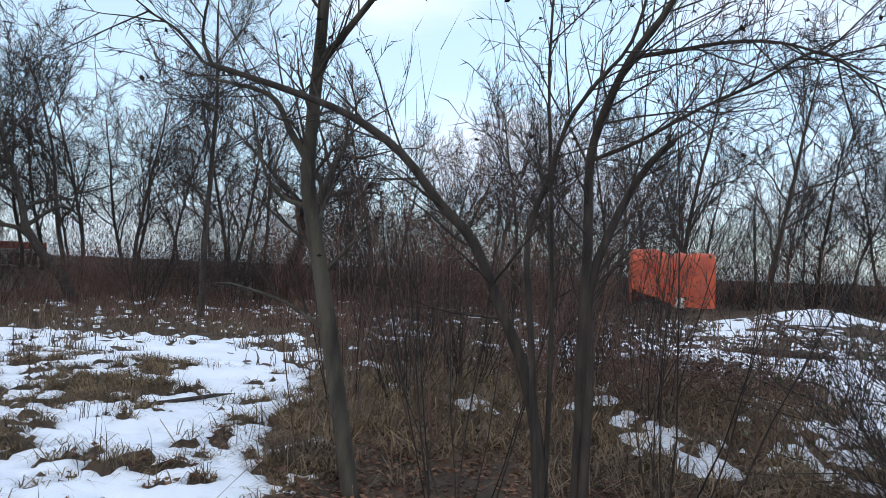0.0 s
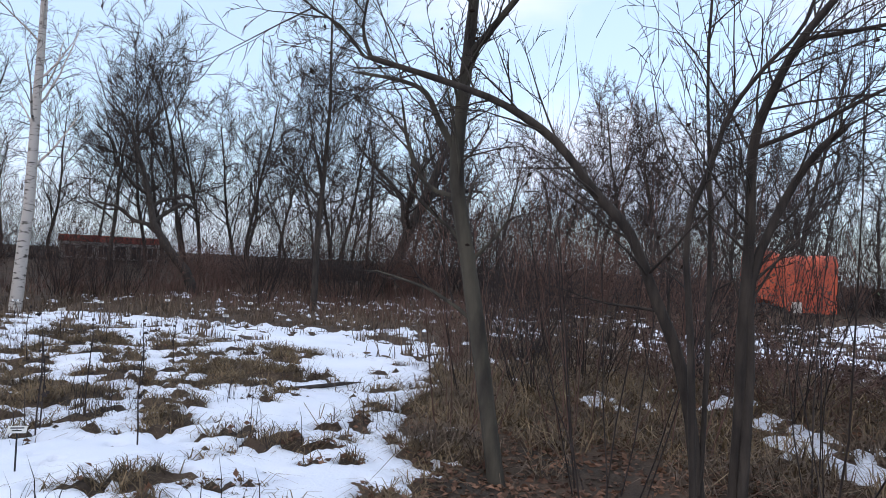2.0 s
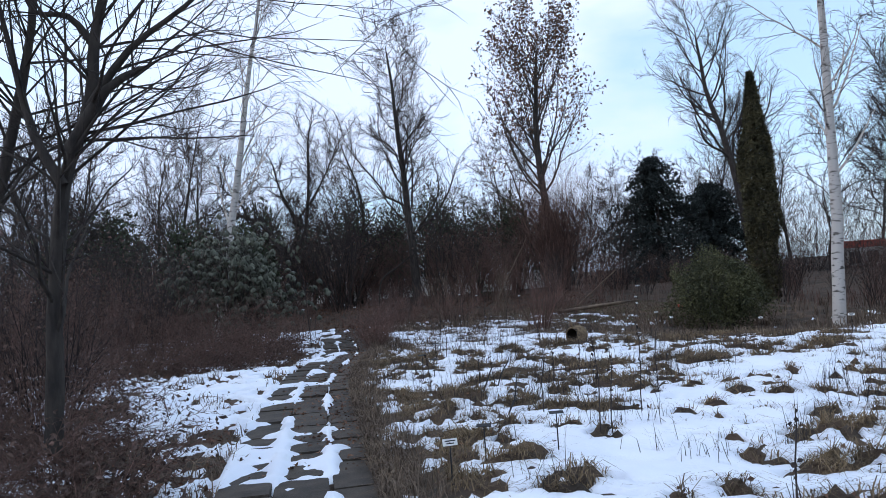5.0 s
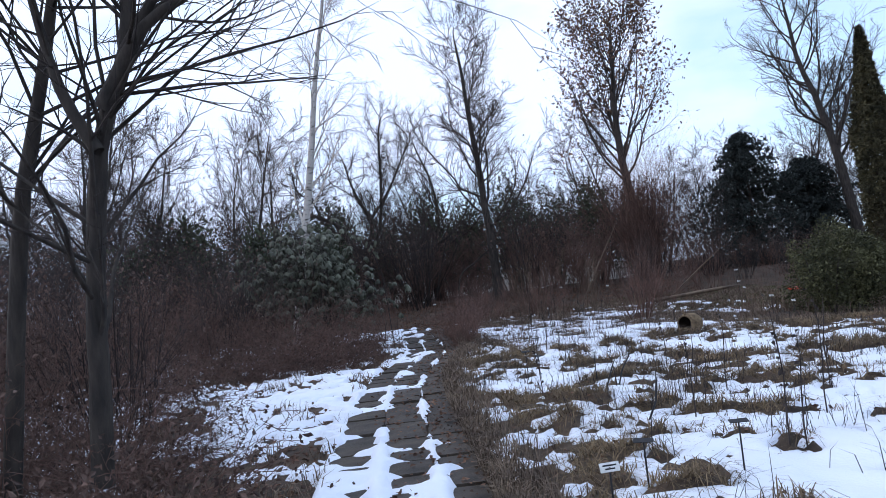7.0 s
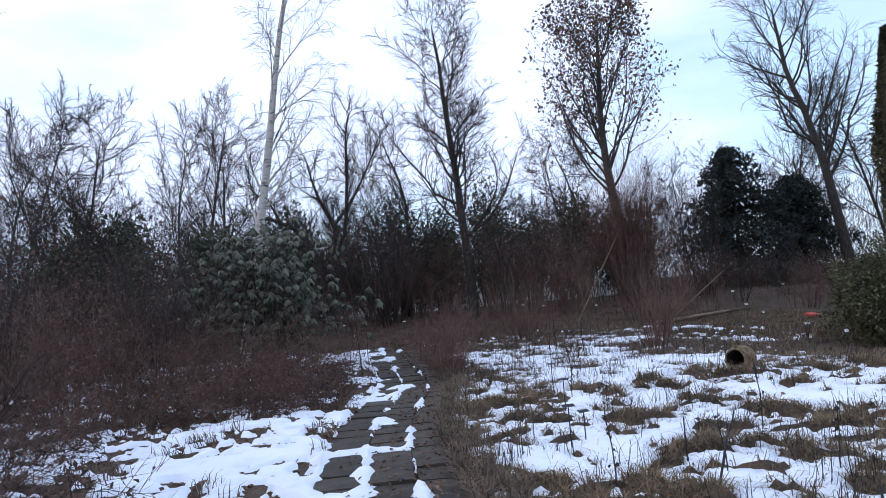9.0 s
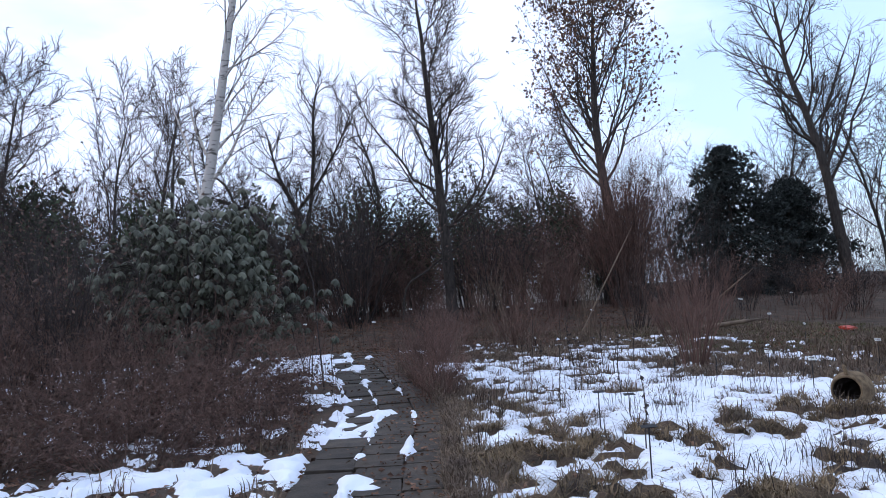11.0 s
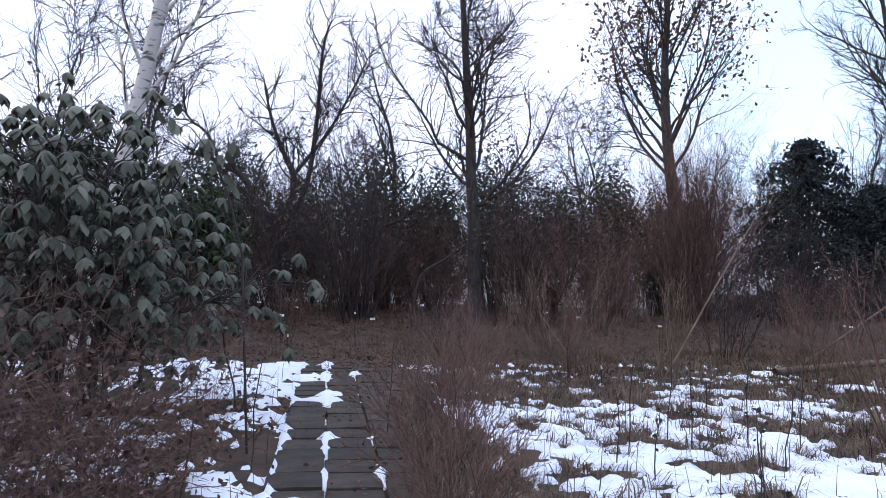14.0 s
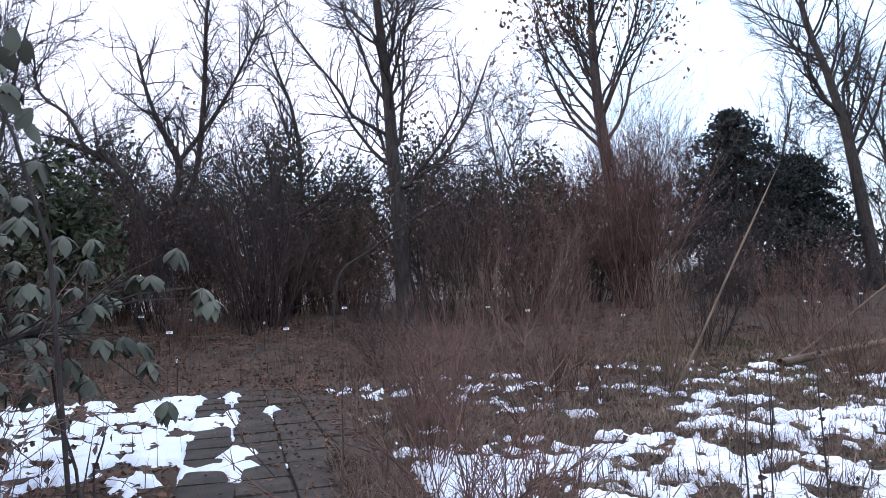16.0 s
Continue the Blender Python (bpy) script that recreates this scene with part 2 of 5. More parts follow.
def snow_amount(x, y):
    """Above 0 snow lies; below it the ground is bare."""
    s = -0.85 + 0 * x
    s = s + 0.95 * box(x, y, 0.33, 12, 2.6 + 0.45 * np.maximum(x - 5, 0), 17.8, 0.8)
    s = s + 0.1 * box(x, y, 1.6, 6.0, 14.0, 18.5, 0.8)
    s = s + 1.2 * box(x, y, -2.9 - 0.1 * (y - 10), path_left(y) + 0.1, 10.6, 16.4, 0.5)
    s = s + 0.15 * box(x, y, -2.4, -1.1, 7.0, 9.8, 0.8)
    s = s + 0.6 * box(x, y, -8.0, -3.6, 11, 17.0, 1.0)
    s = s + 0.8 * box(x, y, -2.9, path_left(y) + 0.1, 23.8, 28.6, 0.4)
    s = s + 1.06 * box(x, y, 1.35, 6.8, 17.5, 24.2, 0.6)
    s = s + 0.28 * box(x, y, 0.9, 3.6, 4, 12.5, 0.6)
    s = s + 0.75 * trail(x, y, [(0.9, 3), (1.6, 6.0), (2.5, 7.2), (3.4, 8.6), (4.6, 10.1), (6.0, 11.2), (8, 12.0)], 0.7)
    s = s + 0.7 * trail(x, y, [(3.4, 3.2), (5.6, 3.9), (8.0, 5.3), (11.4, 7.8)], 0.75)
    s = s + 1.5 * trail(x, y, [(8.6, 3.4), (7.6, 2.0), (7.6, 0.8), (6.4, 0.0), (5.0, -0.7)], 0.32)
    s = s + 1.3 * box(x, y, 7.5, 16, -7, -1.6, 0.8) + 1.1 * box(x, y, 4.2, 8.2, -6, -1.1, 0.6) + 0.8 * box(x, y, 18, 29, -9, -1.5, 1.5) + 0.7 * box(x, y, 11, 19, -1, 2.5, 1)
    s = s - 1.2 * box(x, y, 2.6, 6.4, -3, 2.7, 0.5)
    s = s - 0.9 * box(x, y, 7.4, 12.0, 16.5, 21, 0.5) - 0.7 * box(x, y, 4.6, 9.0, 1.2, 4.0, 0.6)
    s = s - 0.9 * box(x, y, 4.9, 7.2, 18.6, 22.6, 0.4)
    for ax, ay, bx, by, k in ((1.5, 5.6, 2.6, 7.3, 6), (2.6, 7.3, 4.7, 10.2, 10), (4.7, 10.2, 8.0, 12.0, 10), (4.0, 3.4, 8.0, 5.3, 12), (8.0, 5.3, 11.2, 7.6, 9), (2.2, 18.8, 4.6, 22.4, 9), (-2.3, 10.5, -1.9, 16.5, 9)):
        L = math.hypot(bx - ax, by - ay)
        for i in range(k):
            t, side = (i + .5) / k, (.13 if i % 2 else -.13) + .05 * math.sin(i * 7.3 + ax)
            px, py = ax + (bx - ax) * t - (by - ay) / L * side, ay + (by - ay) * t + (bx - ax) / L * side
            s = s - 1.15 * np.exp(-(((x - px) ** 2 + (y - py) ** 2) / 0.0085))
    n = fnoise(x, y, 1.15, 21, 3)
    m = fnoise(x, y, 3.6, 5, 2)
    p = fnoise(x, y, 9.0, 15, 2)
    q = fnoise(x, y, 6.2, 47, 1)
    s = s * 0.9 + 1.7 * (n - 0.5) + 2.3 * (m - 0.5) + 2.4 * (p - 0.5) + 0.9 * (q - 0.5)
    u = x - path_left(y)
    j = np.abs(((u / SLAB) + 0.5) % 1 - 0.5) * SLAB
    jy = np.abs(((y / SLAB) + 0.5) % 1 - 0.5) * SLAB
    w = fnoise(x, y, 2.2, 91, 2) - 0.5
    gate = np.clip((fnoise(x, y, 1.2, 131, 2) - 0.36 + 0.1 * np.clip((15 - y) / 3, 0, 1)) * 5, 0, 1.3)
    pth = -0.7 + gate * (0.8 * np.exp(-((j + 0.07 * w) / 0.055) ** 2) + 0.36 * np.exp(-(jy / 0.045) ** 2)) + 2.3 * (fnoise(x, y, 1.9, 77, 3) - 0.5)
    pth = pth - 0.75 * np.clip(u / SLAB - 2.1, 0, 1) + 0.26 * np.clip((15 - y) / 6, -.1, 1) + 0.32 * box(u, y, -0.5, 0.6, 17, 29, 0.4)
    return np.where(on_path(x, y, 0.02), pth, s)


def sheet(name, xs, ys, zf, mat, keep=None):
    X, Y = np.meshgrid(xs, ys, indexing="ij")
    Z = zf(X, Y)
    nx, ny = X.shape
    i = (np.arange(nx - 1)[:, None] * ny + np.arange(ny - 1)[None, :]).ravel()
    f = np.stack([i, i + ny, i + ny + 1, i + 1], 1)
    v = np.stack([X, Y, Z], -1).reshape(-1, 3)
    if keep is not None:
        k = keep(X, Y).ravel()
        f = f[k[f].any(1)]
        used = np.unique(f)
        re = np.full(len(v), -1)
        re[used] = np.arange(len(used))
        v, f = v[used], re[f]
    return mesh_from(name, v.tolist(), f.tolist(), mat, True)


def spread(inner0, inner1, step, outer0, outer1, n):
    a = np.arange(inner0, inner1 + 1e-6, step)
    lo = inner0 - (np.linspace(0, 1, n) ** 2.5)[::-1][:-1] * (inner0 - outer0)
    hi = inner1 + (np.linspace(0, 1, n) ** 2.5)[1:] * (outer1 - inner1)
    return np.concatenate([lo, a, hi])


def mound(x, y):
    """Grass tussocks that stand a little out of the snow."""
    return 0.085 * np.clip(-snow_amount(x, y) / 0.6, 0, 1) * box(x, y, 0.5, 9, 2.5, 17, 0.5)


ground = tagged(new("ground", sheet("ground", spread(-9, 16, 0.08, -900, 900, 30), spread(-6, 30, 0.08, -900, 900, 30),
                                    lambda x, y: ground_z(x, y) + mound(x, y) - np.where(on_path(x, y, 0.1), 0.03, 0), M_SOIL)),
                "brown winter soil with dead leaves and flattened grass", "ground", kind="structure")


def snow_z(x, y):
    a = snow_amount(x, y)
    return ground_z(x, y) + np.where(on_path(x, y), 0.012, 0.0) + np.clip(a * 0.16, -0.06, 0.05) + np.where(
        a > 0, 0.05 * fnoise(x, y, 3.2, 60, 3) - 0.02, 0)


for xs, ys in ((np.arange(-8, 9.5, 0.05), np.arange(2.0, 28.5, 0.05)),
               (np.arange(3, 9.5, 0.08), np.arange(-5, 2.01, 0.08)),
               (np.arange(9.45, 28, 0.16), np.arange(-10, 20, 0.16))):
    tagged(new("snow", sheet("snow", xs, ys, snow_z, M_SNOW, lambda x, y: snow_amount(x, y) > -0.25)),
           "thin melting white snow in ragged patches", "snow", kind="stuff")

# ---------- trees ----------
def tree(name, spec, height, r, seed, bark, twig, label, at=(0, 0), lean=(0, 0), leaves=None, sides=6, thin=0.008):
    """A bare tree: an Empty with trunk, limbs and crown. leaves: (material, size, share); thin: least radius of its twigs."""
    rng = random.Random(seed)
    out = [[] for _ in spec]
    d = Vector((lean[0], lean[1], 1)).normalized()
    grow(out, rng, Vector((0, 0, -0.15)), d, height, r, 0, spec)
    ob = tagged(new(name), label, "tree")
    part("trunk", tubes("trunk", out[0], bark, sides + 2), ob)
    for strand in out[1][:6]:
        part("limb", tubes("limb", [strand], bark, sides), ob)
    part("branchwork", tubes("branchwork", out[1][6:] or out[1][:1], bark, max(sides - 2, 3)), ob)
    part("crown", tubes("crown", [(p, [max(q, thin) for q in rr]) for o in out[2:] for p, rr in o], twig, 3), ob)
    if leaves:
        mat, size, share = leaves
        pts = [p[-1] + Vector((rng.gauss(0, size), rng.gauss(0, size), rng.gauss(0, size)))
               for p, _ in out[-1] + out[-2] for _ in range(2) if rng.random() < share]
        part("foliage", leaf_mesh("foliage", [tuple(p) for p in pts], size, mat, seed), ob)
    ob.matrix_basis = pose(at[0], at[1], float(ground_z(at[0], at[1])))
    return ob


def put(ob, x, y, turn, size):
    c = copy_thing(ob, Matrix.Identity(4))
    c.matrix_basis = pose(x, y, float(ground_z(x, y)), 0, 0, turn) @ Matrix.Diagonal((size, size, size, 1))
    return c


#        seg wob   up   kids a0   a1   l0   l1   t0   rr
SP_ASH = [(12, .045, .02, 34, .7, 1.15, .26, .42, .24, .34), (9, .2, .13, 16, .4, .95, .28, .5, .16, .6), (5, .2, .05, 8, .35, .95, .35, .6, .15, .6), (2, .15, .04, 0, 0, 0, 0, 0, 0, 0)]
SP_OAK = [(12, .04, .02, 40, .6, 1.05, .36, .5, .34, .32), (7, .12, .12, 11, .4, .8, .3, .5, .15, .6), (4, .14, .05, 7, .4, .9, .35, .6, .2, .6), (1, .18, 0, 0, 0, 0, 0, 0, 0, 0)]
SP_FAR = [(7, .09, .01, 15, .5, 1.15, .30, .5, .15, .55), (5, .2, .06, 10, .5, 1.1, .35, .6, .12, .6), (2, .22, .03, 8, .5, 1.1, .4, .7, .1, .8), (1, .2, .0, 0, 0, 0, 0, 0, 0, 0)]
SP_WOOD = [(9, .07, .012, 17, .55, 1.05, .36, .56, .2, .5), (7, .2, .1, 10, .4, .95, .34, .58, .15, .6), (4, .24, .05, 9, .4, 1.1, .38, .66, .1, .7), (1, .2, .0, 0, 0, 0, 0, 0, 0, 0)]
SP_FORK = [(12, .05, .02, 26, .6, 1.0, .34, .5, .3, .42), (8, .16, .14, 12, .4, .9, .3, .5, .16, .6), (5, .2, .05, 8, .35, .95, .35, .6, .15, .6), (2, .15, .04, 0, 0, 0, 0, 0, 0, 0)]
SP_APPLE = [(7, .16, .0, 10, .5, 1.1, .5, .75, .3, .65), (7, .22, .03, 9, .5, 1.1, .35, .55, .15, .6), (4, .22, .08, 7, .4, 1.1, .35, .6, .1, .6), (1, .2, .06, 0, 0, 0, 0, 0, 0, 0)]
SP_BIRCH = [(14, .03, .01, 22, .5, .9, .16, .26, .28, .32), (7, .08, .04, 9, .4, .9, .35, .5, .2, .5), (4, .12, -.10, 6, .3, .8, .5, .8, .2, .6), (3, .1, -.22, 0, 0, 0, 0, 0, 0, 0)]
SP_SHRUB = [(4, .10, .04, 8, .25, .7, .4, .65, .15, .65), (2, .14, .05, 6, .3, .8, .4, .7, .2, .8), (1, .16, .02, 0, 0, 0, 0, 0, 0, 0)]
SP_RODS = [(5, .05, .04, 5, .15, .4, .3, .5, .35, .6), (2, .08, .05, 3, .2, .5, .4, .7, .3, .8), (1, .1, 0, 0, 0, 0, 0, 0, 0, 0)]
SP_BRAMBLE = [(7, .16, -.13, 4, .4, 1.0, .3, .5, .2, .7), (3, .2, -.05, 4, .4, 1.1, .35, .6, .1, .7), (1, .2, 0, 0, 0, 0, 0, 0, 0, 0)]
SP_TWIGS = [(5, .12, .02, 5, .4, .9, .35, .55, .2, .65), (3, .15, .03, 4, .4, .9, .4, .6, .2, .7), (2, .15, 0, 0, 0, 0, 0, 0, 0, 0)]


SP_CROOKED = [(7, .26, .05, 8, .4, 1.1, .3, .5, .15, .65), (4, .24, .05, 7, .4, 1.1, .4, .65, .1, .7), (2, .22, 0, 0, 0, 0, 0, 0, 0, 0)]


def shrub(name, n, height, spread_r, r, seed, mat, label, spec=SP_SHRUB, tilt=0.45, at=None, leaves=None, category="shrub"):
    """A bare many-stemmed shrub: an Empty with single stems, the other stems and twigs."""
    rng = random.Random(seed)
    out = [[] for _ in spec]
    for _ in range(n):
        a, q = rng.uniform(0, 2 * math.pi), spread_r * math.sqrt(rng.random())
        d = Vector((math.cos(a) * tilt * q / spread_r + rng.gauss(0, .12), math.sin(a) * tilt * q / spread_r + rng.gauss(0, .12), 1)).normalized()
        grow(out, rng, Vector((math.cos(a) * q * .5, math.sin(a) * q * .5, -.1)), d, height * rng.uniform(.55, 1.05), r * rng.uniform(.6, 1.1), 0, spec)
    ob = tagged(new(name), label, category)
    for strand in out[0][:3]:
        part("stem", tubes("stem", [strand], mat, 4), ob)
    part("stemwork", tubes("stemwork", out[0][3:], mat, 3), ob)
    part("twigwork", tubes("twigwork", [s for o in out[1:] for s in o], mat, 3), ob)
    if leaves:
        lm, size, count = leaves
        ends = [p[-1] for p, _ in out[-1]]
        part("foliage", leaf_mesh("foliage", [tuple(ends[rng.randrange(len(ends))] + Vector((rng.gauss(0, size), rng.gauss(0, size), rng.gauss(0, size))))
                                              for _ in range(count)], size, lm, seed), ob)
    if at:
        ob.matrix_basis = pose(at[0], at[1], float(ground_z(at[0], at[1])))
    return ob


# distant woods: a haze of fine upright twigs behind everything
def woods_haze(seed, n, a0, a1, d0, d1, top):
    g = np.random.default_rng(seed)
    a = np.radians(g.uniform(a0, a1, n))
    d = g.uniform(d0, d1, n)
    c = np.stack([d * np.sin(a), 8 + d * np.cos(a), np.zeros(n)], 1)
    h = top * (.55 + .75 * fnoise(np.degrees(a) * .12, d * .02, 1.0, seed, 2))
    c[:, 2] = h * g.random(n) ** 1.6
    u = g.normal(0, .6, (n, 3))
    u[:, 2] = np.abs(u[:, 2]) + .25
    u *= (g.uniform(.5, 1.4, n) / np.linalg.norm(u, axis=1))[:, None]
    r = g.uniform(.009, .02, n)[:, None]
    e = np.stack([np.cos(a), -np.sin(a), 0 * a], 1) * r
    f = np.stack([np.sin(a), np.cos(a), 0 * a], 1) * r
    v = np.stack([c + e, c - .5 * e + f, c - .5 * e - f, c + u], 1).reshape(-1, 3)
    i = np.arange(n) * 4
    t = np.concatenate([np.stack([i, i + 1, i + 3], 1), np.stack([i + 1, i + 2, i + 3], 1), np.stack([i + 2, i, i + 3], 1)])
    me = bpy.data.meshes.new("distant_woods")
    me.from_pydata(v.tolist(), [], t.tolist())
    me.materials.append(M_TWIG)
    return tagged(new("distant_woods", me), "distant bare woodland of fine grey-brown twigs", "woods", kind="stuff")


woods_haze(701, 60000, -38, 40, 43, 60, 7.5)
woods_haze(702, 64000, 40, 126, 42, 60, 7.0)

# large single trees round the garden
tree("ash_tree", SP_ASH, 13.0, .22, 11, M_BARK, M_TWIG, "tall bare ash tree with ascending dark branches", (4.1, 35.0), (.02, 0))
tree("oak_tree", SP_OAK, 14.5, .28, 12, M_BARK, M_TWIG, "tall oak tree still holding withered brown leaves", (12.0, 38.0), (.02, 0), (M_OAKLEAF, .10, .62))
tree("poplar_tree", SP_FORK, 16.5, .32, 13, M_BARK, M_TWIG, "tall bare forked tree with dark grey bark", (25.2, 40.8), (0, 0))
tree("birch_tree", SP_BIRCH, 13.5, .17, 14, M_BIRCH, M_TWIG, "leaning white-barked birch with drooping bare twigs", (-3.9, 26.5), (.18, .02), sides=5, thin=.004)
tree("birch_tree", SP_BIRCH, 13.0, .16, 15, M_BIRCH, M_TWIG, "slender white-barked birch standing in dry grass", (11.7, 17.3), (.06, -.02), sides=5, thin=.004)
tree("fruit_tree", SP_APPLE, 6.9, .2, 36, M_BARK, M_TWIG, "gnarled dark fruit tree with crooked bare branches", (18.9, 18.2), (-.1, .05), thin=.004)
tree("fruit_tree", SP_APPLE, 8.2, .28, 19, M_BARK, M_TWIG, "dark twiggy fruit tree in front of the hedge", (24.9, 14.2), (.03, .03), thin=.005)
tree("slender_tree", SP_FAR, 9.5, .13, 22, M_BARK, M_TWIG, "bare tree with many fine upright twigs", (2.0, 41.0))
tree("slender_tree", SP_FAR, 8.5, .12, 27, M_BARK, M_TWIG, "bare tree with many fine upright twigs", (-5.6, 39.0))
tree("fruit_tree", SP_APPLE, 5.4, .2, 20, M_BARK, M_TWIG, "low wide fruit tree with tangled bare twigs", (.6, 39.5), (.1, 0))
tree("slender_tree", SP_FAR, 7.5, .08, 25, M_BARK, M_TWIG, "slim bare tree beside the pond bank", (10.5, -6.2), (0, .05))
tree("slender_tree", SP_ASH, 9.5, .10, 26, M_BARK, M_TWIG, "slim tall bare tree at the snowy field edge", (17.0, 12.2), (0, 0), thin=.004)

# woodland and undergrowth behind
far_kinds = [tree("woodland_tree", SP_WOOD, h, r, s, M_BARK, M_TWIG, "bare deciduous tree in the woodland edge", (x, y), thin=.013)
             for h, r, s, x, y in ((11, .12, 31, -16, 42), (12.5, .14, 32, -9, 47), (9, .1, 33, 2, 52), (11.5, .12, 34, 16, 54))]
bushes = [shrub("bare_bush", 21, h, 1.3, .02, s, m, "dense leafless brown bush in the undergrowth", at=(-6 + 4 * k, 40), leaves=(M_DEADLEAF, .055, 420))
          for k, (h, s, m) in enumerate(((3.2, 41, M_TWIGR), (4.4, 42, M_TWIG), (2.3, 43, M_TWIGR)))]
rng = random.Random(5)
for k in range(130):
    a = radians(-38 + 164 * (k + rng.random()) / 130)
    d = rng.uniform(40, 66)
    x, y = d * math.sin(a), 8 + d * math.cos(a)
    if math.hypot(x - 40, y - 48) < 7:
        continue
    put(far_kinds[rng.randrange(4)], x, y, rng.uniform(0, 360), rng.uniform(.8, 1.2) * (.66 if a < radians(32) else 1))
for k in range(14):
    a = radians(140 + 170 * (k + rng.random()) / 14)
    d = rng.uniform(30, 50)
    put(far_kinds[rng.randrange(4)], d * math.sin(a), 8 + d * math.cos(a), rng.uniform(0, 360), rng.uniform(.75, 1.15))
for k in range(52):           # tall brush behind the garden
    a = radians(-33 + 72 * (k + rng.random()) / 52)
    d = rng.uniform(29, 40)
    x, y = d * math.sin(a), 6 + d * math.cos(a)
    low = .5 if a > radians(24) else 1          # lower in front of the spruces and the building
    put(bushes[rng.randrange(2)], x, y, rng.uniform(0, 360), rng.uniform(.85, 1.2) * low)
for k in range(66):           # lower brush along the field
    a = radians(34 + 88 * (k + rng.random()) / 66)
    d = rng.uniform(21, 31)
    x, y = 1 + d * math.sin(a), 2 + d * math.cos(a)
    if 22 < x < 34 and -9 < y < 2.8:
        continue
    low = .58 if a < radians(47) else .72 if a < radians(62) else 1
    put(bushes[(0, 1, 2)[rng.randrange(3)]], x, y, rng.uniform(0, 360), rng.uniform(.8, 1.1) * low)

for k in range(8):            # bare trees close behind the brambles
    a = radians(-34 + 22 * (k + rng.random()) / 8)
    d = rng.uniform(25, 34)
    put(far_kinds[k % 4], d * math.sin(a), 5 + d * math.cos(a), rng.uniform(0, 360), rng.uniform(.6, .8))
for k in range(20):           # brush behind the shelter and the heap
    a = radians(80 + 46 * (k + rng.random()) / 20)
    d = rng.uniform(36, 42)
    put(bushes[rng.randrange(2)], d * math.sin(a), d * math.cos(a), rng.uniform(0, 360), rng.uniform(.7, 1.0))
for x, y, size in ((-3.7, 11.0, .5), (-4.8, 9.4, .6), (-3.5, 8.0, .45), (-5.4, 12.0, .6), (-5.0, 17.5, .6), (-7.2, 16.4, .7), (-3.6, 20.3, .55), (-5.6, 21.4, .7), (-8.0, 21.0, .8),
                   (-4.2, 24.6, .8), (-6.4, 25.6, .9), (-3.2, 31.0, .8), (-5.6, 33.0, 1.0), (-8.4, 28.6, 1.0), (-1.0, 33.6, .5), (8.6, 29.6, .6), (11.4, 30.4, .7), (14.6, 29.4, .7), (6.4, 36.4, .8), (8.6, 35.4, .8),
                   (17.4, 27.6, .8), (19.6, 24.6, .7), (15.2, 24.2, .6), (3.2, 36.6, .7), (.4, 36.0, .8)):
    put(bushes[rng.randrange(3)], x, y, rng.uniform(0, 360), size)


def foliage_points(seed, n, rx, ry, z0, z1, rough=0.35, shell=0.55, taper=0.0):
    """Points in an uneven leafy mass."""
    g = np.random.default_rng(seed)
    u = g.normal(size=(n, 3))
    u /= np.linalg.norm(u, axis=1)[:, None]
    lump = 1 + rough * (2 * vnoise(u[:, 0] * 2.6 + 7 + u[:, 2] * 1.7, u[:, 1] * 2.6 + 3 - u[:, 2] * 1.3, seed) - 1)
    q = lump * (shell + (1 - shell) * g.random(n))
    zc, rz = (z0 + z1) / 2, (z1 - z0) / 2
    z = zc + u[:, 2] * q * rz
    w = 1 - taper * np.clip((z - z0) / (z1 - z0), 0, 1)
    return np.stack([u[:, 0] * q * rx * w, u[:, 1] * q * ry * w, np.maximum(z, 0.03)], 1)


def evergreen(name, at, n, rx, ry, z0, z1, size, mat, seed, label, category, long=1.6, rough=0.35, taper=0.0, flat=0.0, stems=9, bark=M_BARK, shell=0.55):
    rng = random.Random(seed)
    out = [[] for _ in SP_TWIGS]
    for _ in range(stems):
        d = Vector((rng.gauss(0, .35 * rx / max(z1, .5)), rng.gauss(0, .35 * ry / max(z1, .5)), 1)).normalized()
        grow(out, rng, Vector((rng.gauss(0, rx * .12), rng.gauss(0, ry * .12), -.1)), d, z1 * rng.uniform(.7, .95), .03 + .006 * z1, 0, SP_TWIGS)
    ob = tagged(new(name), label, category)
    for strand in out[0][:10]:
        part("stem", tubes("stem", [strand], bark, 5), ob)
    part("branchwork", tubes("branchwork", out[0][10:] + out[1] + out[2], bark, 3), ob)
    part("foliage", leaf_mesh("foliage", foliage_points(seed, n, rx, ry, z0, z1, rough, shell, taper), size, mat, seed, flat, long), ob)
    ob.matrix_basis = pose(at[0], at[1], float(ground_z(at[0], at[1])))
    return ob


